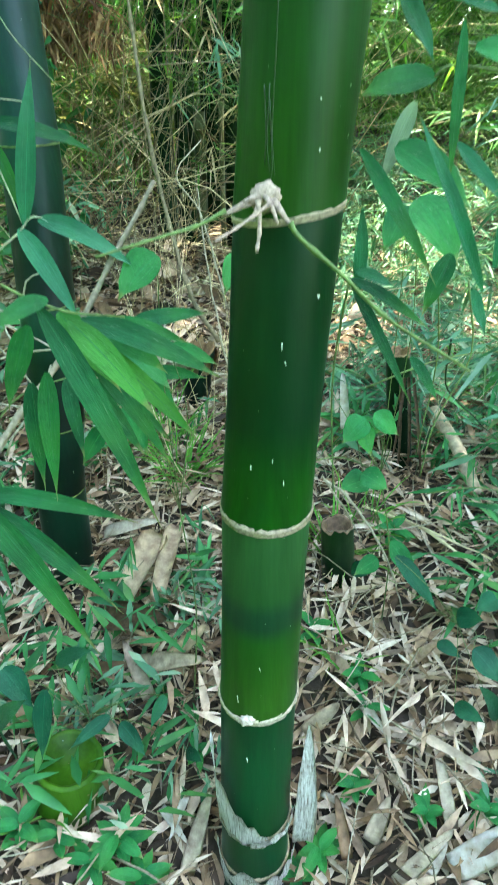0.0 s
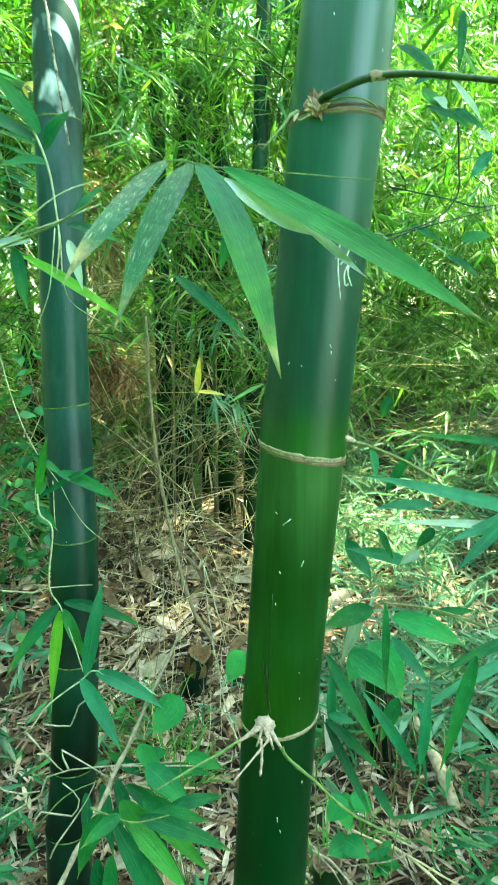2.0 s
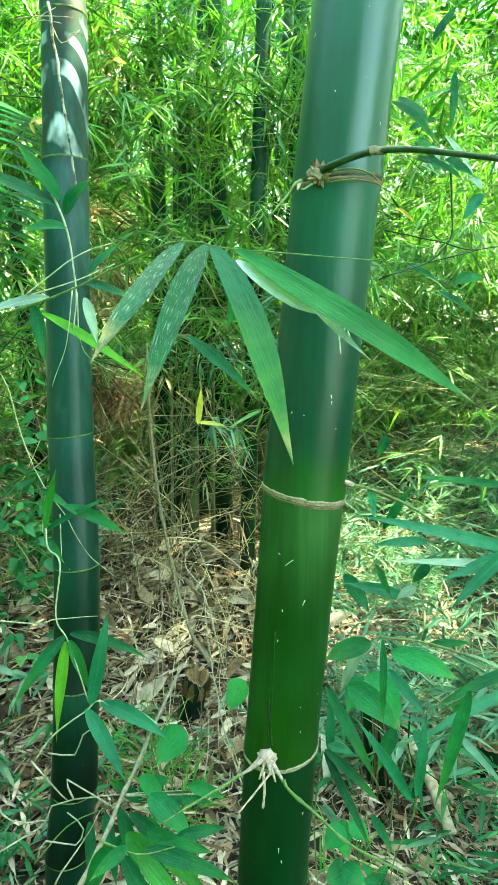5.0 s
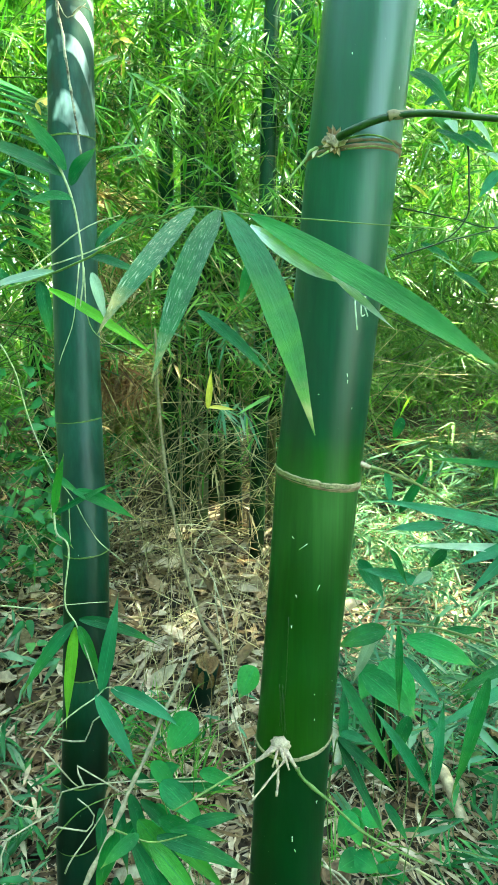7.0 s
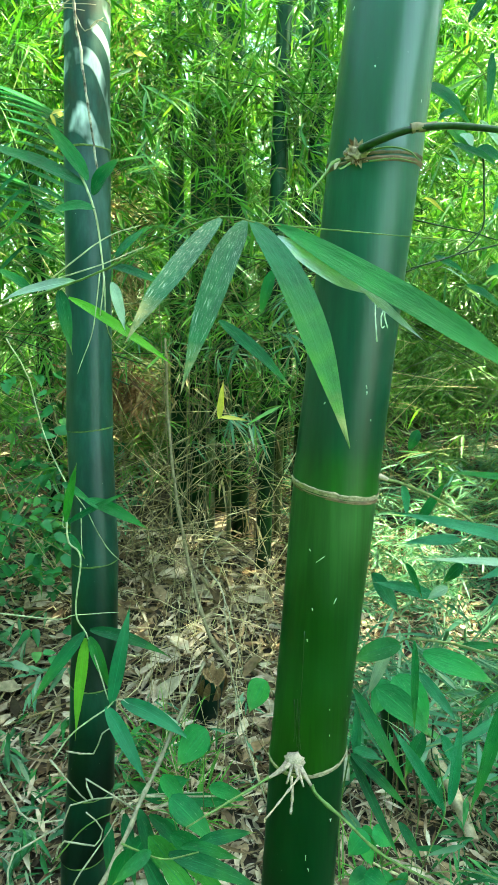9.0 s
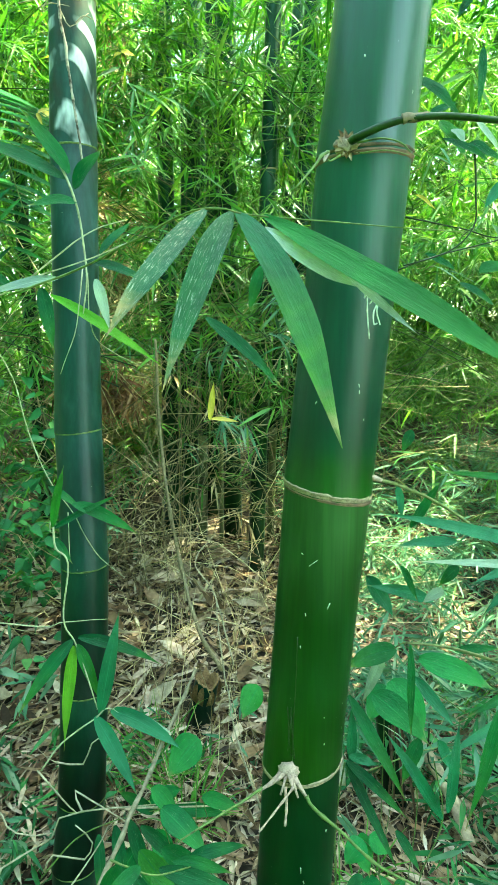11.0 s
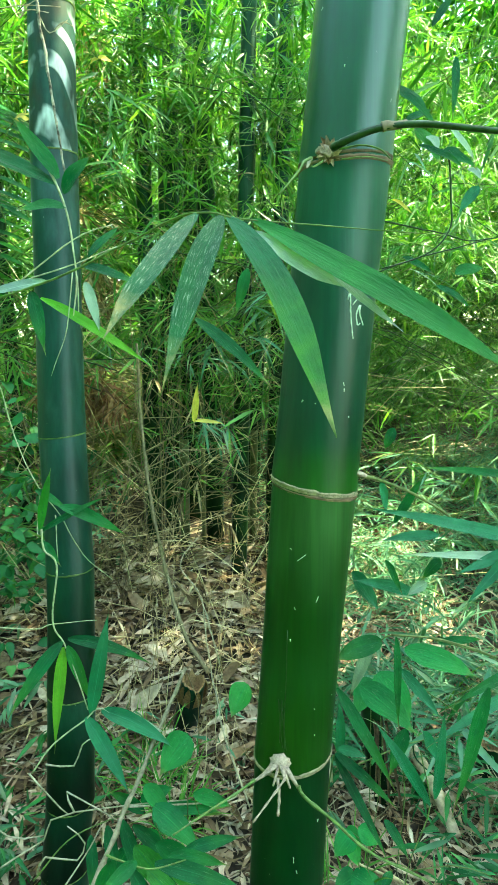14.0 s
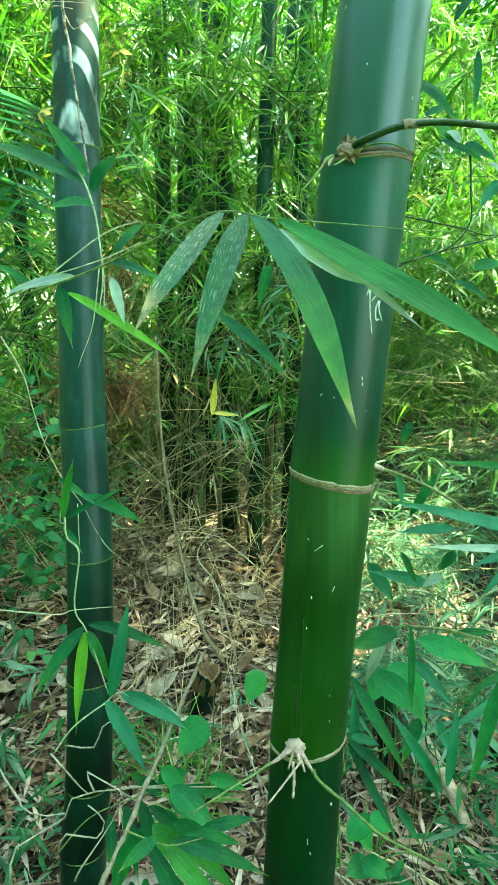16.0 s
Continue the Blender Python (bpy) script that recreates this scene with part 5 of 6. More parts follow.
for pts in ([(-0.423, 0.200, 0.848), (-0.398, 0.200, 0.784), (-0.377, 0.200, 0.752), (-0.333, 0.220, 0.732)], [(-0.409, 0.180, 0.646), (-0.405, 0.200, 0.691), (-0.334, 0.220, 0.722), (-0.318, 0.220, 0.758), (-0.234, 0.220, 0.774), (-0.112, 0.250, 0.753)],
            [(-0.279, 0.200, 0.788), (-0.292, 0.220, 0.805), (-0.247, 0.200, 0.792), (-0.213, 0.200, 0.765)], [(-0.339, 0.200, 0.681), (-0.327, 0.200, 0.712), (-0.278, 0.200, 0.704), (-0.265, 0.200, 0.732), (-0.289, 0.200, 0.763)], [(-0.311, 0.180, 0.645), (-0.298, 0.180, 0.676), (-0.268, 0.200, 0.706), (-0.239, 0.200, 0.762)],
            [(-0.339, 0.280, 0.809), (-0.295, 0.280, 0.803), (-0.280, 0.280, 0.840), (-0.258, 0.280, 0.850)], [(-0.352, 0.240, 0.825), (-0.319, 0.240, 0.773), (-0.298, 0.240, 0.747)], [(-0.195, 0.200, 0.792), (-0.047, 0.300, 0.701), (-0.026, 0.350, 0.680)]):
    stick("crooked pale dry twig with short side stubs", pts, 0.0011, 0.0007, TWIG_PALE, 8, "dry_twig", (), 2)


# ---- stumps and fallen pieces ----
def sheath_bm(base, tip, width, curl, face=(0, 0, 1), taper=0.6, n=10):
    """A dry culm sheath: a stiff curled blade with thickness."""
    bm = bmesh.new()
    base, tip, face = Vector(base), Vector(tip), Vector(face)
    d = (tip - base).normalized()
    u = d.cross(face).normalized()
    nrm = u.cross(d)
    rows = []
    for i in range(n + 1):
        s = i / n
        w = width * (0.75 + 0.5 * s - 1.25 * taper * s * s) * (1 if s < 0.95 else 0.55)
        p = base.lerp(tip, s) + nrm * 0.10 * (tip - base).length * math.sin(math.pi * s) * 0.5
        row = []
        for k in range(-4, 5):
            a = curl * k / 4
            off = u * (w / 2) * (math.sin(a) / max(curl, 0.05) if curl > 0.05 else k / 4) + nrm * (w / 2) * (1 - math.cos(a)) / max(curl, 0.05)
            j = 0.03 * width * noise.noise((i * 0.7 + base.x * 30, k * 0.8, base.y * 20))
            row.append(bm.verts.new(p + off + nrm * j))
        rows.append(row)
    for a, b in zip(rows, rows[1:]):
        for i in range(8):
            bm.faces.new((a[i], a[i + 1], b[i + 1], b[i]))
    bmesh.ops.solidify(bm, geom=bm.faces[:], thickness=0.0012)
    return bm


def stump(base, top, r, mat, label, ragged=0.02, face=None, deep=0.05):
    """A cut culm: wall, hollow inside with a diaphragm, worn rim."""
    base, top = Vector(base), Vector(top)
    ob = thing("bamboo_stump", base, label, "stump", "bamboo stumps")
    axis = (top - base).normalized()
    u = axis.cross(Vector((0, 1, 0))).normalized()
    v = axis.cross(u)
    n, ln = 24, (top - base).length
    wall, rim = bmesh.new(), bmesh.new()
    rings = []
    for s, rr in ((0, 1.04), (0.45, 1.0), (0.5, 1.05), (0.55, 1.0), (0.94, 0.97), (1.0, 0.96)):
        rings.append([wall.verts.new(base + axis * (s * ln + (ragged * noise.noise((k * 1.3, base.x * 9, 2)) if s > 0.9 else 0)) + (u * math.cos(k * math.tau / n) + v * math.sin(k * math.tau / n)) * r * rr) for k in range(n)])
    for a, b in zip(rings, rings[1:]):
        for i in range(n):
            wall.faces.new((a[i], a[(i + 1) % n], b[(i + 1) % n], b[i]))
    body = under("internode", wall, mat, ob)
    loops = []
    for rr, dz in ((0.965, 0.0), (0.90, 0.004), (0.78, 0.0), (0.74, -deep), (0.0, -deep * 1.1)):
        loops.append([rim.verts.new(base + axis * (ln + dz + (ragged * noise.noise((k * 1.3, base.x * 9, 2)) if rr > 0.75 else 0)) + (u * math.cos(k * math.tau / n) + v * math.sin(k * math.tau / n)) * r * max(rr, 0.01)) for k in range(n)])
    for a, b in zip(loops, loops[1:]):
        for i in range(n):
            rim.faces.new((a[i], a[(i + 1) % n], b[(i + 1) % n], b[i]))
    under("cut_face", rim, face or CUT, ob, "weathered cut rim with a hollow")
    for k in range(9 if ragged > 0.025 else 0):
        w = k * math.tau / 9 + rng.uniform(-0.2, 0.2)
        e = u * math.cos(w) + v * math.sin(w)
        lo, hi = top + e * r * 1.02 - axis * 0.075, top + e * r * rng.uniform(0.95, 1.25) + axis * rng.uniform(-0.01, 0.014)
        under("frayed_strip", sheath_bm(lo, hi, r * 0.8, 0.5, tuple(e), 0.7, 6), CUT, body)
    return ob


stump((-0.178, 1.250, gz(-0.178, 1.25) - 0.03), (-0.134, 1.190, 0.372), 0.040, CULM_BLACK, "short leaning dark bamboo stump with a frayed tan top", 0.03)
stump((0.205, 0.53, 0.02), (0.189, 0.550, 0.217), 0.037, CULM_FAR, "low green bamboo stump with a dark rotten top", 0.02, DARKSHEATH)
stump((-0.325, 0.09, -0.04), (-0.305, 0.100, 0.102), 0.058, CULM_LIME, "low yellow-green bamboo stump in the weeds", 0.01, CULM_LIME, 0.009)
stump((0.43, 0.95, gz(.43, .95) - 0.03), (0.389, 0.970, 0.440), 0.033, CULM_FAR, "dark upright bamboo stump with dry sheath strips", 0.02)
stump((0.78, 1.0, gz(.78, 1.0) - 0.03), (0.79, 1.01, gz(.78, 1.0) + 0.12), 0.04, CULM_FAR, "low dark green bamboo stump in grass", 0.01)


def sheath(label, base, tip, width, curl, mat=None, face=(0, -0.2, 1), taper=0.6):
    ob = new("fallen_sheath", mesh_of("fallen_sheath", sheath_bm(base, tip, width, curl, face, taper), mat or SHEATH))
    return tagged(ob, label, "dry sheath", "fallen sheaths")


for a, b, w, c, tp in (((-0.269, 0.435, 0.089), (-0.207, 0.580, 0.081), 0.060, 1.1, 0.1), ((-0.198, 0.422, 0.093), (-0.169, 0.601, 0.088), 0.045, 1.2, 0.2), ((-0.349, 0.635, 0.023), (-0.210, 0.620, 0.072), 0.040, 0.8, 0.7),
                       ((-0.300, 0.391, 0.087), (-0.166, 0.344, 0.088), 0.075, 1.0, 0.4), ((-0.186, 0.211, 0.073), (-0.245, 0.303, 0.082), 0.030, 0.7, 0.8), ((-0.214, 0.283, 0.083), (-0.083, 0.249, 0.075), 0.040, 0.6, 0.7), ((-0.160, 0.283, 0.081), (-0.086, 0.329, 0.088), 0.035, 0.6, 0.6)):
    sheath("curled tan dry culm sheath lying on the litter", lying(a, 0.075), lying(b, 0.12), w * 1.2, c, SHEATH_PALE if tp < 0.25 else DARKSHEATH if w > 0.07 else None, (0, -0.5, 1), tp if tp < 0.3 else 0.85)
for a, b, w, c, tp in (((0.153, 0.272, 0.079), (0.153, 0.418, 0.099), 0.016, 0.4, 0.75), ((0.307, 0.009, 0.048), (0.310, 0.143, 0.065), 0.028, 0.4, 0.78), ((0.142, -0.017, 0.023), (0.134, 0.066, 0.035), 0.026, 0.7, 0.6), ((0.179, 0.001, 0.034), (0.220, 0.057, 0.049), 0.036, 0.5, 0.8),
                       ((0.293, -0.042, 0.041), (0.421, 0.007, 0.049), 0.060, 0.9, 0.4), ((0.207, -0.056, 0.031), (0.305, 0.001, 0.047), 0.030, 0.5, 0.6), ((0.112, 0.079, 0.036), (0.154, 0.043, 0.036), 0.014, 0.4, 0.7), ((0.291, 0.286, 0.083), (0.369, 0.334, 0.088), 0.030, 0.6, 0.7),
                       ((0.091, 0.167, 0.057), (0.155, 0.202, 0.070), 0.040, 0.8, 0.6), ((0.198, 0.210, 0.072), (0.227, 0.149, 0.064), 0.026, 0.6, 0.7), ((0.258, -0.049, 0.039), (0.292, -0.014, 0.046), 0.020, 0.4, 0.7), ((-0.108, -0.025, 0.012), (-0.073, 0.086, 0.029), 0.036, 0.8, 0.6), ((-0.155, 0.063, 0.039), (-0.105, 0.006, 0.015), 0.018, 0.4, 0.8),
                       ((-0.115, 0.082, 0.037), (-0.137, 0.010, 0.024), 0.018, 0.4, 0.8), ((0.159, 0.153, 0.060), (0.133, 0.094, 0.043), 0.016, 0.5, 0.7), ((-0.042, 0.354, 0.091), (0.005, 0.451, 0.101), 0.04, 0.6, 0.6)):
    sheath("pale stiff dry bamboo sheath lying on dead leaves", lying(a, 0.035), lying(b, 0.05), w, c, None, (0, -0.4, 1), min(0.95, tp + 0.2))

log = thing("fallen_bamboo_piece", Vector(lying((0.574, 0.766, 0.140))), "pale dry curved piece of bamboo lying on the slope", "bamboo piece")
under("internode", tube_bm([lying((0.577, 0.765, 0.141), 0.05), lying((0.566, 0.903, 0.177), 0.085), lying((0.529, 1.042, 0.214), 0.11)], 0.016, 0.019, 16, 8, None, 0, 0.0015), SHEATH_PALE, log)
under("node_ring", tube_bm([lying((0.578, 0.838, 0.150), 0.066), lying((0.577, 0.855, 0.153), 0.070)], 0.0180, 0.0180, 16, 2), FIBRE, log)

stick("straw-coloured stalk lying over the litter", [lying((0.344, 0.697, 0.133), 0.05), lying((0.442, 0.591, 0.120), 0.06), lying((0.548, 0.446, 0.103), 0.05)], 0.0035, 0.0025, STRAW, 4)
stick("straw-coloured stalk lying over the litter", [lying((0.275, 0.705, 0.133), 0.06), lying((0.398, 0.628, 0.123), 0.07), lying((0.540, 0.530, 0.113), 0.06)], 0.0028, 0.002, STRAW, 4)
stick("pale curved stalk arching over the litter", [(0.117, 0.300, 0.515), (0.162, 0.310, 0.468), (0.216, 0.330, 0.372), (0.273, 0.360, 0.234), (0.324, 0.400, 0.046)], 0.0024, 0.0014, TWIG)
stick("thin pale stalk between green leaves", [(0.115, 0.320, 0.506), (0.160, 0.340, 0.427), (0.200, 0.360, 0.334)], 0.002, 0.001, TWIG)
stick("grey stick lying in the litter", [lying((0.711, 1.500, 0.394), 0.03), lying((0.947, 1.900, 0.492), 0.08)], 0.007, 0.005, ROD, 3)
stick("thin drooping green-brown stalk", [(0.387, 0.600, 0.626), (0.391, 0.600, 0.531), (0.462, 0.600, 0.453), (0.519, 0.600, 0.398)], 0.0022, 0.0012, DARKSTEM)
sheath("pale pinkish dry sheath standing by the stump", (0.225, 0.750, 0.343), (0.215, 0.780, 0.475), 0.030, 0.9, None, (0, -1, 0.1), 0.75)
for x0, x1, y1 in ((690, 700, 930), (705, 712, 900), (715, 735, 960), (698, 690, 880)):
    sheath("dark brown withered sheath strip hanging on the stump", (0.385 + (x0 - 690) * 0.0013, 0.905, 0.40), (0.36 + 1.6 * (x1 - 680) * 0.0013, 0.87, 0.42 - (y1 - 720) * 0.0015), 0.013, 1.2, DARKSHEATH, (0, -1, 0.1), 0.7)


def grass_tuft(root, n, h, label):
    """A tuft of fine arching blades from one root."""
    root = Vector(root)
    ob = thing("grass_tuft", root, label, "grass", "grass tufts")
    for _ in range(n):
        w, ln = rng.uniform(0, math.tau), h * rng.uniform(0.55, 1.1)
        a = root + Vector((rng.gauss(0, 0.02), rng.gauss(0, 0.02), 0))
        tip = a + Vector((math.cos(w) * ln * 0.75, math.sin(w) * ln * 0.75, ln * rng.uniform(0.25, 0.9)))
        under("blade", leaf_bm(a, tip, rng.uniform(0.003, 0.006), rng.uniform(0.15, 0.35), (0, -0.5, 0.8), 0.1, rng.uniform(-0.6, 0.6), 0.4, 6), GRASS, ob)
    return ob


for t, n, h in (((-0.179, 0.892, 0.045), 46, 0.26), ((-0.255, 1.013, 0.061), 34, 0.28), ((-0.332, 1.111, 0.101), 26, 0.24), ((0.276, 0.690, 0.101), 16, 0.22), ((0.194, 0.592, 0.089), 22, 0.20), ((0.171, 0.311, 0.054), 10, 0.14), ((0.746, 1.250, 0.168), 22, 0.26), ((-0.367, 0.064, 0.027), 12, 0.12)):
    grass_tuft(lying(t, 0.0), n, h, "tuft of fine bright green grass in the litter")


# ---- details of the big culm ----
# bud and side shoots at the lower node
bud_at = on_culm((0.014, 0.045, 0.969), 0.004)
low_bud = under("bud", lump_bm(bud_at + Vector((0.001, 0.002, 0.005)), (0.0125, 0.009, 0.0115), 0.4, 220), BUD, main_culm, "pale dry bud with frayed scales")
for tip, r in (((-0.022, 0.030, 0.964), 0.0058), ((0.038, 0.025, 0.952), 0.0056), ((0.003, 0.024, 0.962), 0.0026), ((0.024, 0.022, 0.957), 0.0032), ((-0.003, 0.032, 0.974), 0.0045), ((0.017, 0.020, 0.970), 0.0035)):
    under("bud_scale", tube_bm([bud_at + Vector((0, 0.004, 0.004)), bud_at.lerp(Vector(tip), 0.4) + Vector((0, -0.001, 0.004)), tip], r, 0.0012, 7, 5, None, 0, 0.003), BUD, low_bud)
for pts, r0, r1, mat in (([(0.034, 0.025, 0.958), (0.042, 0.020, 0.947), (0.075, 0.010, 0.920), (0.118, 0.000, 0.884), (0.189, 0.000, 0.839)], 0.0023, 0.0014, STEM),
                         ([(-0.018, 0.030, 0.967), (-0.043, 0.020, 0.957), (-0.079, 0.000, 0.951), (-0.113, -0.020, 0.945)], 0.0017, 0.0009, STEM),
                         ([(0.017, 0.020, 0.973), (-0.004, 0.000, 0.963), (-0.024, -0.020, 0.955)], 0.0013, 0.0009, BUD), ([(0.008, 0.020, 0.976), (0.009, 0.010, 0.958), (0.006, 0.000, 0.942)], 0.0019, 0.0013, BUD)):
    under("shoot", tube_bm(pts, r0, r1, 7, 5, None, 3, 0.001), mat, main_culm)

# bud and dark branch at the upper node
top_at = on_culm((0.070, 0.085, 1.682), 0.003)
top_bud = under("bud", lump_bm(top_at + Vector((0.001, 0.003, 0.001)), (0.0105, 0.008, 0.0085), 0.6, 260), BUD, main_culm, "pale dry bud with frayed scales")
under("bud", lump_bm(top_at + Vector((0.010, 0.001, 0.003)), (0.008, 0.007, 0.007), 1.0, 200), BUD, main_culm)
for k in range(15):
    w = math.radians(-28 + k * 22 + rng.uniform(-9, 9))
    out = Vector((math.cos(w), -rng.uniform(0.25, 0.8), math.sin(w) * 0.85)).normalized()
    foot = top_at + Vector((0.003 + 0.004 * math.cos(w), 0.001, 0.004 * math.sin(w)))
    under("bud_scale", sheath_bm(foot, foot + out * rng.uniform(0.009, 0.016), rng.uniform(0.005, 0.009), 0.7, (0, -1, 0.3), 0.9, 5), (BUD, CUT, SHEATH_PALE)[k % 3], top_bud)
under("bud_scale", sheath_bm((0.051, 0.074, 1.674), (0.046, 0.070, 1.662), 0.006, 0.6, (0, -1, 0.1), 0.8, 6), WHITE, top_bud, "white pointed flap of dry scale")
side = under("side_branch", tube_bm([(0.075, 0.075, 1.684), (0.084, 0.060, 1.686), (0.104, 0.050, 1.692), (0.125, 0.045, 1.696), (0.158, 0.040, 1.697), (0.199, 0.030, 1.691), (0.251, 0.020, 1.683)], 0.0044, 0.0029, 10, 6), DARKSTEM, main_culm, "dark green side branch")
under("branch_node", tube_bm([(0.119, 0.047, 1.696), (0.124, 0.046, 1.697), (0.131, 0.045, 1.696), (0.144, 0.043, 1.697)], 0.0053, 0.0038, 10, 4, None, 0, 0.003), TWIG, side, "pale dry sheath on the branch")
for pts, r0, r1 in (([(0.052, 0.075, 1.673), (0.043, 0.070, 1.668), (0.037, 0.060, 1.658), (0.013, 0.040, 1.629)], 0.0024, 0.0008), ([(0.080, 0.070, 1.681), (0.102, 0.062, 1.683), (0.123, 0.065, 1.680), (0.138, 0.080, 1.675)], 0.0013, 0.0008), ([(0.083, 0.070, 1.671), (0.110, 0.070, 1.674), (0.137, 0.085, 1.674)], 0.0009, 0.0006),
                    ([(0.063, 0.070, 1.669), (0.052, 0.060, 1.661), (0.049, 0.060, 1.662)], 0.0012, 0.0006)):
    under("shoot", tube_bm(pts, r0, r1, 6, 4), STEM, main_culm)
stub = under("shoot", tube_bm([(0.110, 0.100, 1.321), (0.114, 0.090, 1.325), (0.124, 0.090, 1.321)], 0.0045, 0.0026, 8, 4), BUD, main_culm)

# marks scratched into the rind
for pts in ([(0.096, 0.065, 1.535), (0.097, 0.065, 1.509), (0.100, 0.065, 1.484)], [(0.093, 0.065, 1.527), (0.098, 0.065, 1.541), (0.104, 0.065, 1.544), (0.109, 0.065, 1.539), (0.106, 0.065, 1.530), (0.099, 0.065, 1.521)],
            [(0.108, 0.065, 1.521), (0.104, 0.065, 1.512), (0.105, 0.065, 1.500), (0.109, 0.065, 1.501)], [(0.109, 0.065, 1.521), (0.108, 0.065, 1.512), (0.113, 0.065, 1.499)]):
    under("scratch_mark", tube_bm([on_culm(p, 0.0003) for p in pts], 0.0010, 0.0008, 5, 4), SCRATCH, main_culm, "pale line scratched into the rind")
for a, b in (((0.029, 0.060, 1.243), (0.031, 0.060, 1.241)), ((0.037, 0.060, 1.229), (0.046, 0.060, 1.237)), ((0.033, 0.060, 1.172), (0.034, 0.060, 1.169)), ((0.058, 0.060, 1.179), (0.061, 0.060, 1.186)), ((0.032, 0.050, 0.838), (0.033, 0.050, 0.834)), ((0.089, 0.060, 1.436), (0.090, 0.060, 1.432)),
             ((0.090, 0.060, 1.429), (0.090, 0.060, 1.425)), ((0.096, 0.060, 1.397), (0.096, 0.060, 1.395)), ((0.089, 0.100, 1.770), (0.089, 0.100, 1.768)), ((0.028, 0.060, 1.132), (0.028, 0.060, 1.129)), ((0.029, 0.000, 0.855), (0.029, 0.000, 0.848)), ((0.000, 0.000, 0.733), (0.000, 0.000, 0.728)),
             ((0.021, 0.000, 0.742), (0.021, 0.000, 0.738)), ((0.032, 0.000, 0.718), (0.032, -0.000, 0.713)), ((0.007, -0.020, 0.472), (0.008, -0.020, 0.467)), ((-0.020, -0.020, 0.418), (-0.019, -0.020, 0.408)), ((-0.010, -0.040, 0.313), (-0.009, -0.040, 0.305)), ((0.057, 0.060, 1.413), (0.058, 0.060, 1.412))):
    under("lichen_fleck", tube_bm([on_culm(a, 0.0002), on_culm(b, 0.0002)], 0.0007, 0.0005, 5, 2), SCRATCH, main_culm)
for pts in ([(0.025, 0.060, 1.142), (0.023, 0.060, 1.083), (0.020, 0.060, 1.023), (0.022, 0.060, 0.990)], [(0.018, 0.060, 1.053), (0.016, 0.060, 1.015), (0.018, 0.060, 0.992)], [(0.014, 0.030, 1.052), (0.015, 0.030, 1.020), (0.014, 0.030, 0.997)], [(0.018, 0.030, 1.042), (0.020, 0.030, 1.001), (0.019, 0.030, 0.985)]):
    under("rind_crack", tube_bm([on_culm(p, 0.0001) for p in pts], 0.0007, 0.0004, 5, 4), DARKSTEM, main_culm, "dark shallow crack in the rind")
under("root_bud", lump_bm(on_culm((-0.008, -0.024, 0.387), 0.002), (0.0095, 0.006, 0.0065), 0.5, 120), WHITE, main_culm, "small white root bud on the node")


def wrap_bm(c0, r, a0, a1, z_low, z_high, n=14, ragged=0.012, out=0.004):
    """A torn sheath hugging the culm from angle a0 to a1; its upper edge runs from z_high[0] to z_high[1]."""
    bm, cols = bmesh.new(), []
    for i in range(n + 1):
        s = i / n
        a = radians(a0 + (a1 - a0) * s)
        zt = z_high[0] + (z_high[1] - z_high[0]) * s + ragged * noise.noise((s * 9, c0[0] * 20, 1.7))
        col = []
        for k in range(7):
            q = k / 6
            rr = r + out * (0.4 + q) + 0.003 * noise.noise((s * 7, q * 5, 4.4))
            col.append(bm.verts.new((c0[0] + rr * math.cos(a), c0[1] + rr * math.sin(a), z_low + (zt - z_low) * q)))
        cols.append(col)
    for a, b in zip(cols, cols[1:]):
        for k in range(6):
            bm.faces.new((a[k], b[k], b[k + 1], a[k + 1]))
    bmesh.ops.solidify(bm, geom=bm.faces[:], thickness=0.001)
    return bm


under("sheath_remnant", wrap_bm((0.001, 0.008), 0.053, 176, 292, 0.128, (0.315, 0.140), ragged=0.022), TORN, main_culm, "torn grey fibrous sheath at the foot")
under("sheath_remnant", sheath_bm((0.071, -0.012, 0.066), (0.072, 0.000, 0.338), 0.042, 0.35, (0, -1, 0.1), 0.92), TORN, main_culm, "torn grey fibrous sheath at the foot")
under("sheath_remnant", wrap_bm((0.001, 0.004), 0.054, 180, 360, -0.02, (0.055, 0.035), n=30, ragged=0.035), TORN, main_culm, "torn grey fibrous sheath at the foot")
under("sheath_remnant", wrap_bm((0.0, 0.006), 0.053, 262, 352, 0.126, (0.148, 0.158), ragged=0.012), TORN, main_culm, "torn grey fibrous sheath at the foot")

# yellow twig with two dying leaves
branch("thin twig with two yellow dying leaves", [([(-0.101, 0.760, 1.240), (-0.098, 0.756, 1.294), (-0.093, 0.756, 1.345)], 0.0012, 0.0006)],
       [((-0.098, 0.756, 1.291), (-0.087, 0.740, 1.383), 0.015, LEAF_YELLOW, {"sag": 0.02}), ((-0.095, 0.756, 1.294), (-0.029, 0.740, 1.288), 0.011, LEAF_YELLOW, {"sag": 0.05})], "leafy twigs")


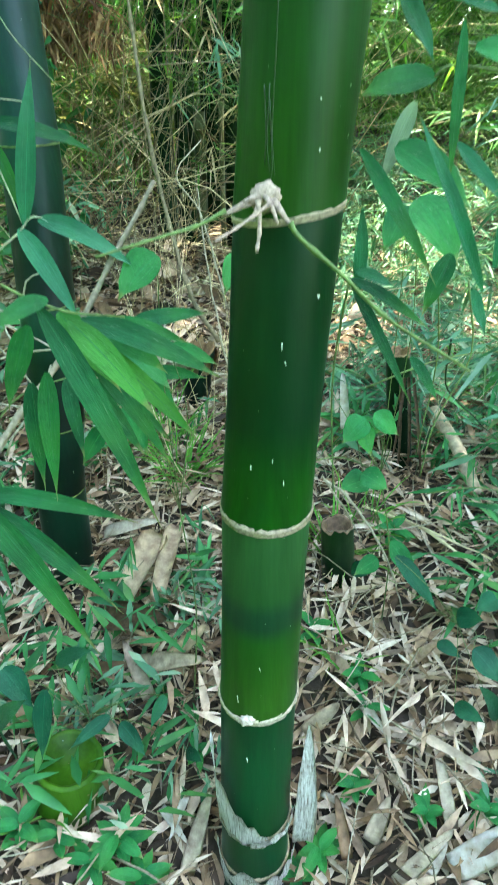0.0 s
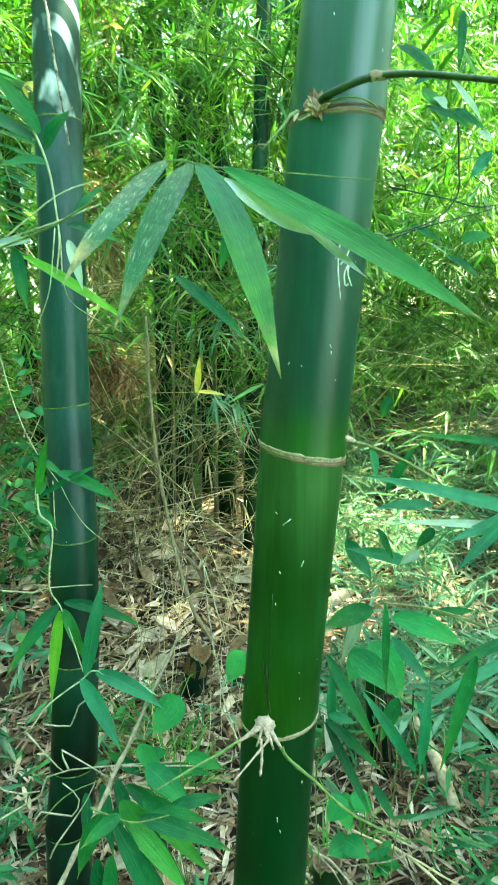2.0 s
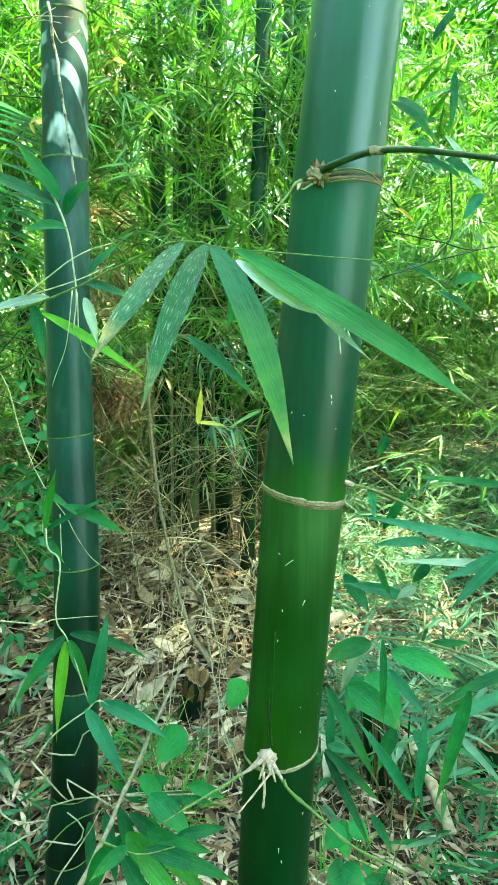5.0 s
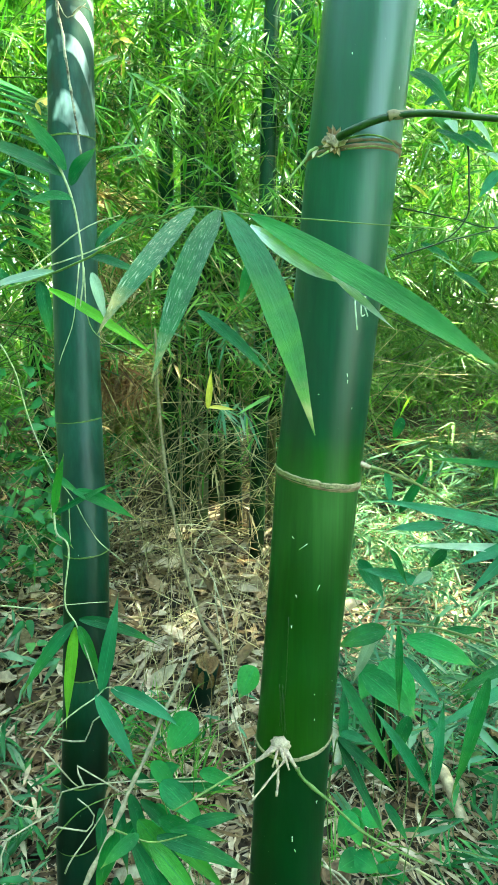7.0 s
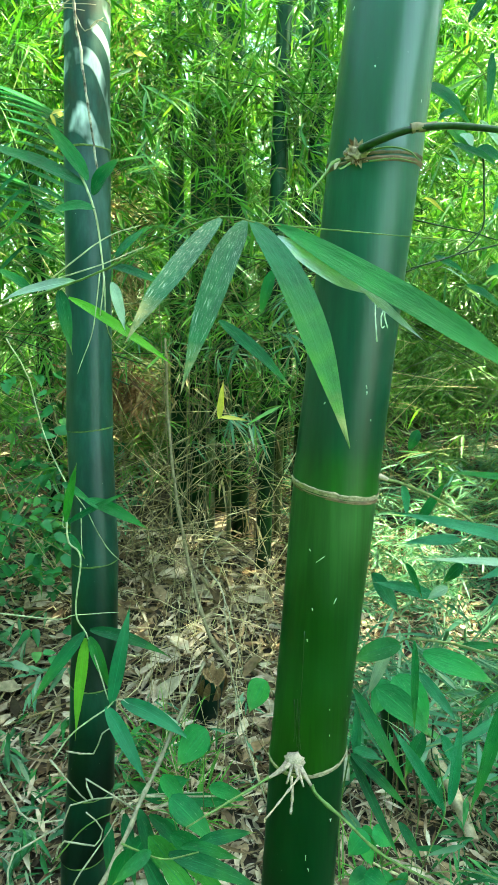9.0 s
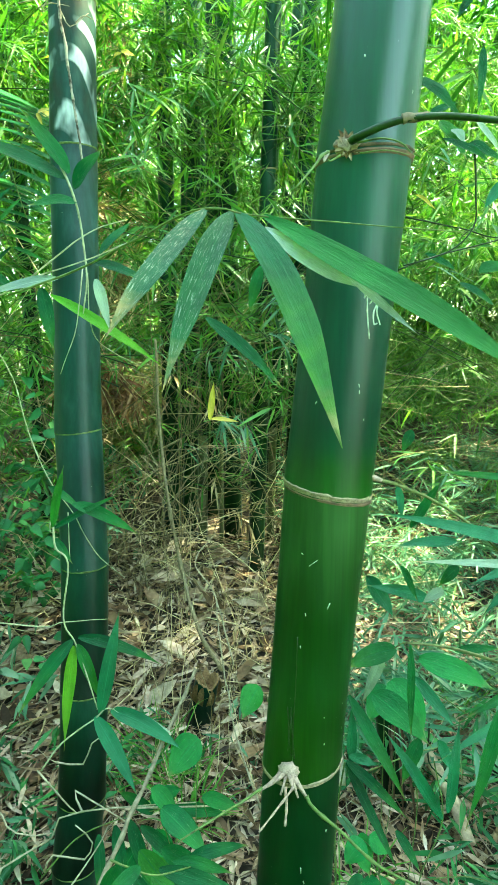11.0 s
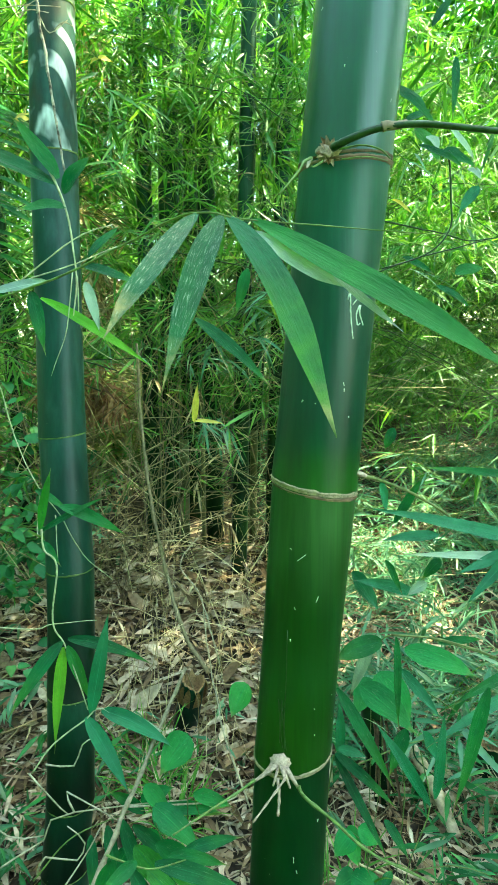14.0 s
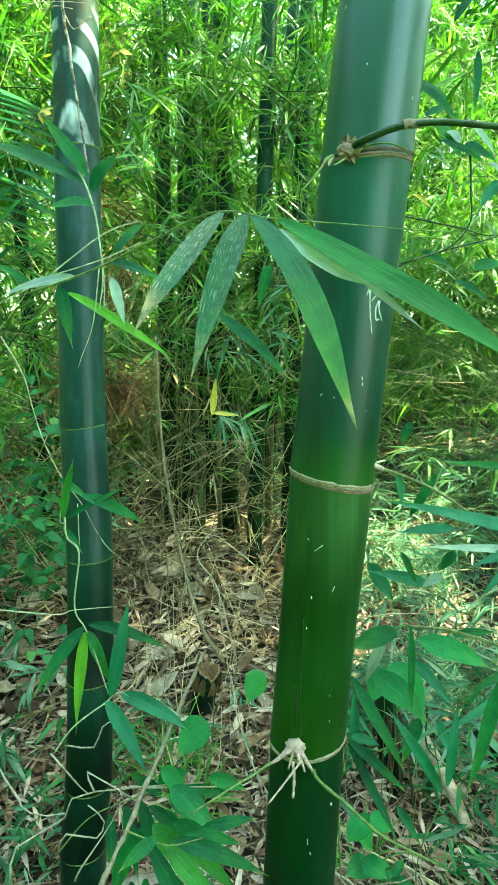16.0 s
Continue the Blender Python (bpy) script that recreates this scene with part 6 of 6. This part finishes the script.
# ---- weeds ----
def weed(label, root, leaves, mat=None):
    """A small herb: stalks from one root, each with a broad leaf."""
    root = Vector(root)
    ob = thing("weed", root, label, "weed", "weeds")
    crown = sum((Vector(b) for b, _, _ in leaves), Vector()) / len(leaves)
    fork = root.lerp(crown, 0.6) + Vector((0.02, 0.01, 0))
    under("stalk", tube_bm([root, root.lerp(fork, 0.5) + Vector((0.015, 0, 0.01)), fork], 0.0016, 0.0011, 5, 4), STEM, ob)
    for base, tip, w in leaves:
        base = Vector(base)
        under("stalk", tube_bm([fork, fork.lerp(base, 0.55) + Vector((rng.uniform(-0.02, 0.02), rng.uniform(-0.02, 0.02), 0.015)), base], 0.0009, 0.0006, 5, 4), STEM, ob)
        under("leaf", leaf_bm(base, tip, w * 0.78, 0.1, (rng.uniform(-0.3, 0.3), -0.6, 0.8), 0.14, rng.uniform(-0.4, 0.4), 0.33, 12), mat or WEED, ob)
    return ob


weed("dark teal-green weed with arrow-shaped leaves", lying((-0.330, 0.190)), [((-0.299, 0.080, 0.309), (-0.313, 0.040, 0.197), 0.037), ((-0.222, 0.100, 0.217), (-0.279, 0.060, 0.194), 0.027), ((-0.208, 0.100, 0.199), (-0.164, 0.060, 0.171), 0.034), ((-0.142, 0.140, 0.209), (-0.163, 0.100, 0.180), 0.026), ((-0.400, 0.160, 0.254), (-0.346, 0.120, 0.205), 0.056), ((-0.429, 0.120, 0.144), (-0.329, 0.080, 0.289), 0.043), ((-0.323, 0.180, 0.240), (-0.239, 0.140, 0.319), 0.033), ((-0.375, 0.080, 0.145), (-0.361, 0.040, 0.294), 0.037), ((-0.110, 0.100, 0.121), (-0.079, 0.060, 0.153), 0.026)], WEED_TEAL)
weed("low pale green herb with divided leaves", lying((-0.240, 0.017, -0.005)), [((-0.256, 0.050, -0.040), (-0.212, 0.020, -0.071), 0.03), ((-0.254, 0.060, -0.042), (-0.191, 0.040, 0.016), 0.03), ((-0.261, 0.050, -0.039), (-0.294, 0.020, -0.049), 0.03), ((-0.249, 0.040, -0.037), (-0.243, 0.000, -0.081), 0.03), ((-0.287, 0.080, -0.044), (-0.330, 0.060, 0.015), 0.03), ((-0.246, 0.080, -0.027), (-0.230, 0.100, 0.007), 0.025)])
weed("weed with heart-shaped bright green leaves", lying((-0.113, 0.250, 0.649)), [((-0.104, 0.230, 0.883), (-0.149, 0.200, 0.838), 0.062), ((-0.159, 0.200, 0.789), (-0.086, 0.150, 0.746), 0.046), ((-0.175, 0.220, 0.809), (-0.131, 0.200, 0.760), 0.035), ((-0.102, 0.250, 0.762), (-0.038, 0.250, 0.734), 0.03)])
weed("weed with round green leaves before the stump", lying((0.274, 0.584, 0.068)), [((0.163, 0.320, 0.590), (0.197, 0.300, 0.601), 0.055), ((0.195, 0.350, 0.478), (0.144, 0.320, 0.478), 0.055), ((0.180, 0.330, 0.504), (0.221, 0.300, 0.491), 0.05), ((0.246, 0.400, 0.255), (0.196, 0.380, 0.231), 0.045), ((0.270, 0.420, 0.280), (0.326, 0.400, 0.194), 0.05)])
weed("dark teal creeping weed with rounded leaves", lying((0.430, 0.400)), [((0.266, 0.360, 0.298), (0.350, 0.320, 0.188), 0.045), ((0.205, 0.440, 0.188), (0.248, 0.400, 0.223), 0.042), ((0.387, 0.320, 0.176), (0.421, 0.280, 0.212), 0.051), ((0.352, 0.300, 0.133), (0.386, 0.260, 0.134), 0.035), ((0.380, 0.220, 0.211), (0.425, 0.180, 0.165), 0.058), ((0.330, 0.140, 0.171), (0.365, 0.100, 0.182), 0.036), ((0.435, 0.180, 0.070), (0.361, 0.140, 0.221), 0.038), ((0.476, 0.360, 0.185), (0.418, 0.320, 0.191), 0.049)], WEED_TEAL)
weed("broad-leaved green weed behind the big culm", lying((0.271, 0.400, 0.621)), [((0.207, 0.300, 0.928), (0.251, 0.240, 0.859), 0.075), ((0.198, 0.300, 0.920), (0.165, 0.270, 0.869), 0.05), ((-0.002, 0.450, 0.826), (-0.035, 0.420, 0.774), 0.06), ((0.173, 0.300, 0.623), (0.135, 0.280, 0.592), 0.05), ((0.182, 0.300, 0.629), (0.224, 0.300, 0.593), 0.045), ((0.163, 0.300, 0.618), (0.181, 0.280, 0.568), 0.04)])


def seedling(x, y, size, n):
    """A small herb: a short stem with pairs of little leaves."""
    root = Vector((x, y, gz(x, y)))
    ob = thing("seedling", root, "small fresh green seedling sprouting between dead leaves", "seedling", "seedlings")
    top = root + Vector((rng.uniform(-0.3, 0.3) * size, rng.uniform(-0.4, 0.1) * size, size))
    under("stem", tube_bm([root, root.lerp(top, 0.5) + Vector((0.004, 0, 0.004)), top], 0.0012, 0.0006, 5, 4), STEM, ob)
    for k in range(n):
        s = 0.35 + 0.65 * k / n
        p = root.lerp(top, s)
        w = rng.uniform(0, 0.6) + (k % 2) * math.pi + k * 0.5
        d = Vector((math.cos(w), math.sin(w), rng.uniform(-0.15, 0.45)))
        under("leaf", leaf_bm(p, p + d * size * rng.uniform(0.55, 0.9), size * 0.30, 0.12, (0, -0.2, 1), 0.15, rng.uniform(-0.4, 0.4), 0.38, 7), WEED, ob)
    return ob


for t, size, n in (((-0.215, 0.016, 0.013), 0.07, 9), ((-0.251, -0.008, 0.013), 0.06, 8), ((-0.179, -0.022, -0.001), 0.06, 8), ((0.163, 0.089, 0.017), 0.05, 7), ((0.098, 0.009, -0.017), 0.06, 9), ((0.074, -0.014, -0.029), 0.05, 8), ((0.271, 0.044, 0.020), 0.05, 7),
                   ((0.199, 0.274, 0.051), 0.06, 7), ((-0.311, 0.007, 0.019), 0.06, 7), ((-0.101, 0.148, 0.024), 0.05, 5), ((0.200, 0.208, 0.042), 0.05, 6), ((-0.374, 0.024, 0.020), 0.07, 8), ((0.359, 0.046, 0.023), 0.06, 7), ((0.024, -0.022, -0.038), 0.04, 6), ((0.348, 0.632, 0.094), 0.08, 8), ((0.132, 0.373, 0.064), 0.06, 6)):
    seedling(t[0], t[1], size, n)

# fibres and spikes at the top node of the dull culm
for pts in ([(-0.456, 0.867, 2.168), (-0.423, 0.856, 2.173), (-0.386, 0.856, 2.167)], [(-0.410, 0.856, 2.168), (-0.384, 0.845, 2.123), (-0.347, 0.856, 2.156)], [(-0.498, 0.867, 2.176), (-0.434, 0.856, 2.181), (-0.361, 0.856, 2.180)], [(-0.447, 0.856, 2.155), (-0.428, 0.856, 2.182), (-0.397, 0.856, 2.197)], [(-0.374, 0.856, 2.136), (-0.357, 0.856, 2.150), (-0.338, 0.867, 2.147)]):
    under("dry_shoot", tube_bm(pts, 0.0016, 0.0007, 6, 3, None, 0, 0.002), TWIG, second_culm)
branch("single yellow leaf on a thin twig", [([(-0.742, 1.600, 2.160), (-0.684, 1.600, 2.182)], 0.002, 0.001)], [((-0.688, 1.600, 2.182), (-0.626, 1.580, 2.183), 0.045, LEAF_YELLOW)], "leafy twigs")
branch("two lime-yellow leaves on a thin twig beside the dull culm", [([(-0.505, 2.000, 2.559), (-0.459, 2.000, 2.539), (-0.429, 2.000, 2.476)], 0.0022, 0.0012)],
       [((-0.467, 2.000, 2.543), (-0.407, 2.000, 2.528), 0.0316, LEAF_YELLOW), ((-0.465, 2.000, 2.541), (-0.499, 2.000, 2.519), 0.0219, LEAF_YELLOW)], "leafy twigs")
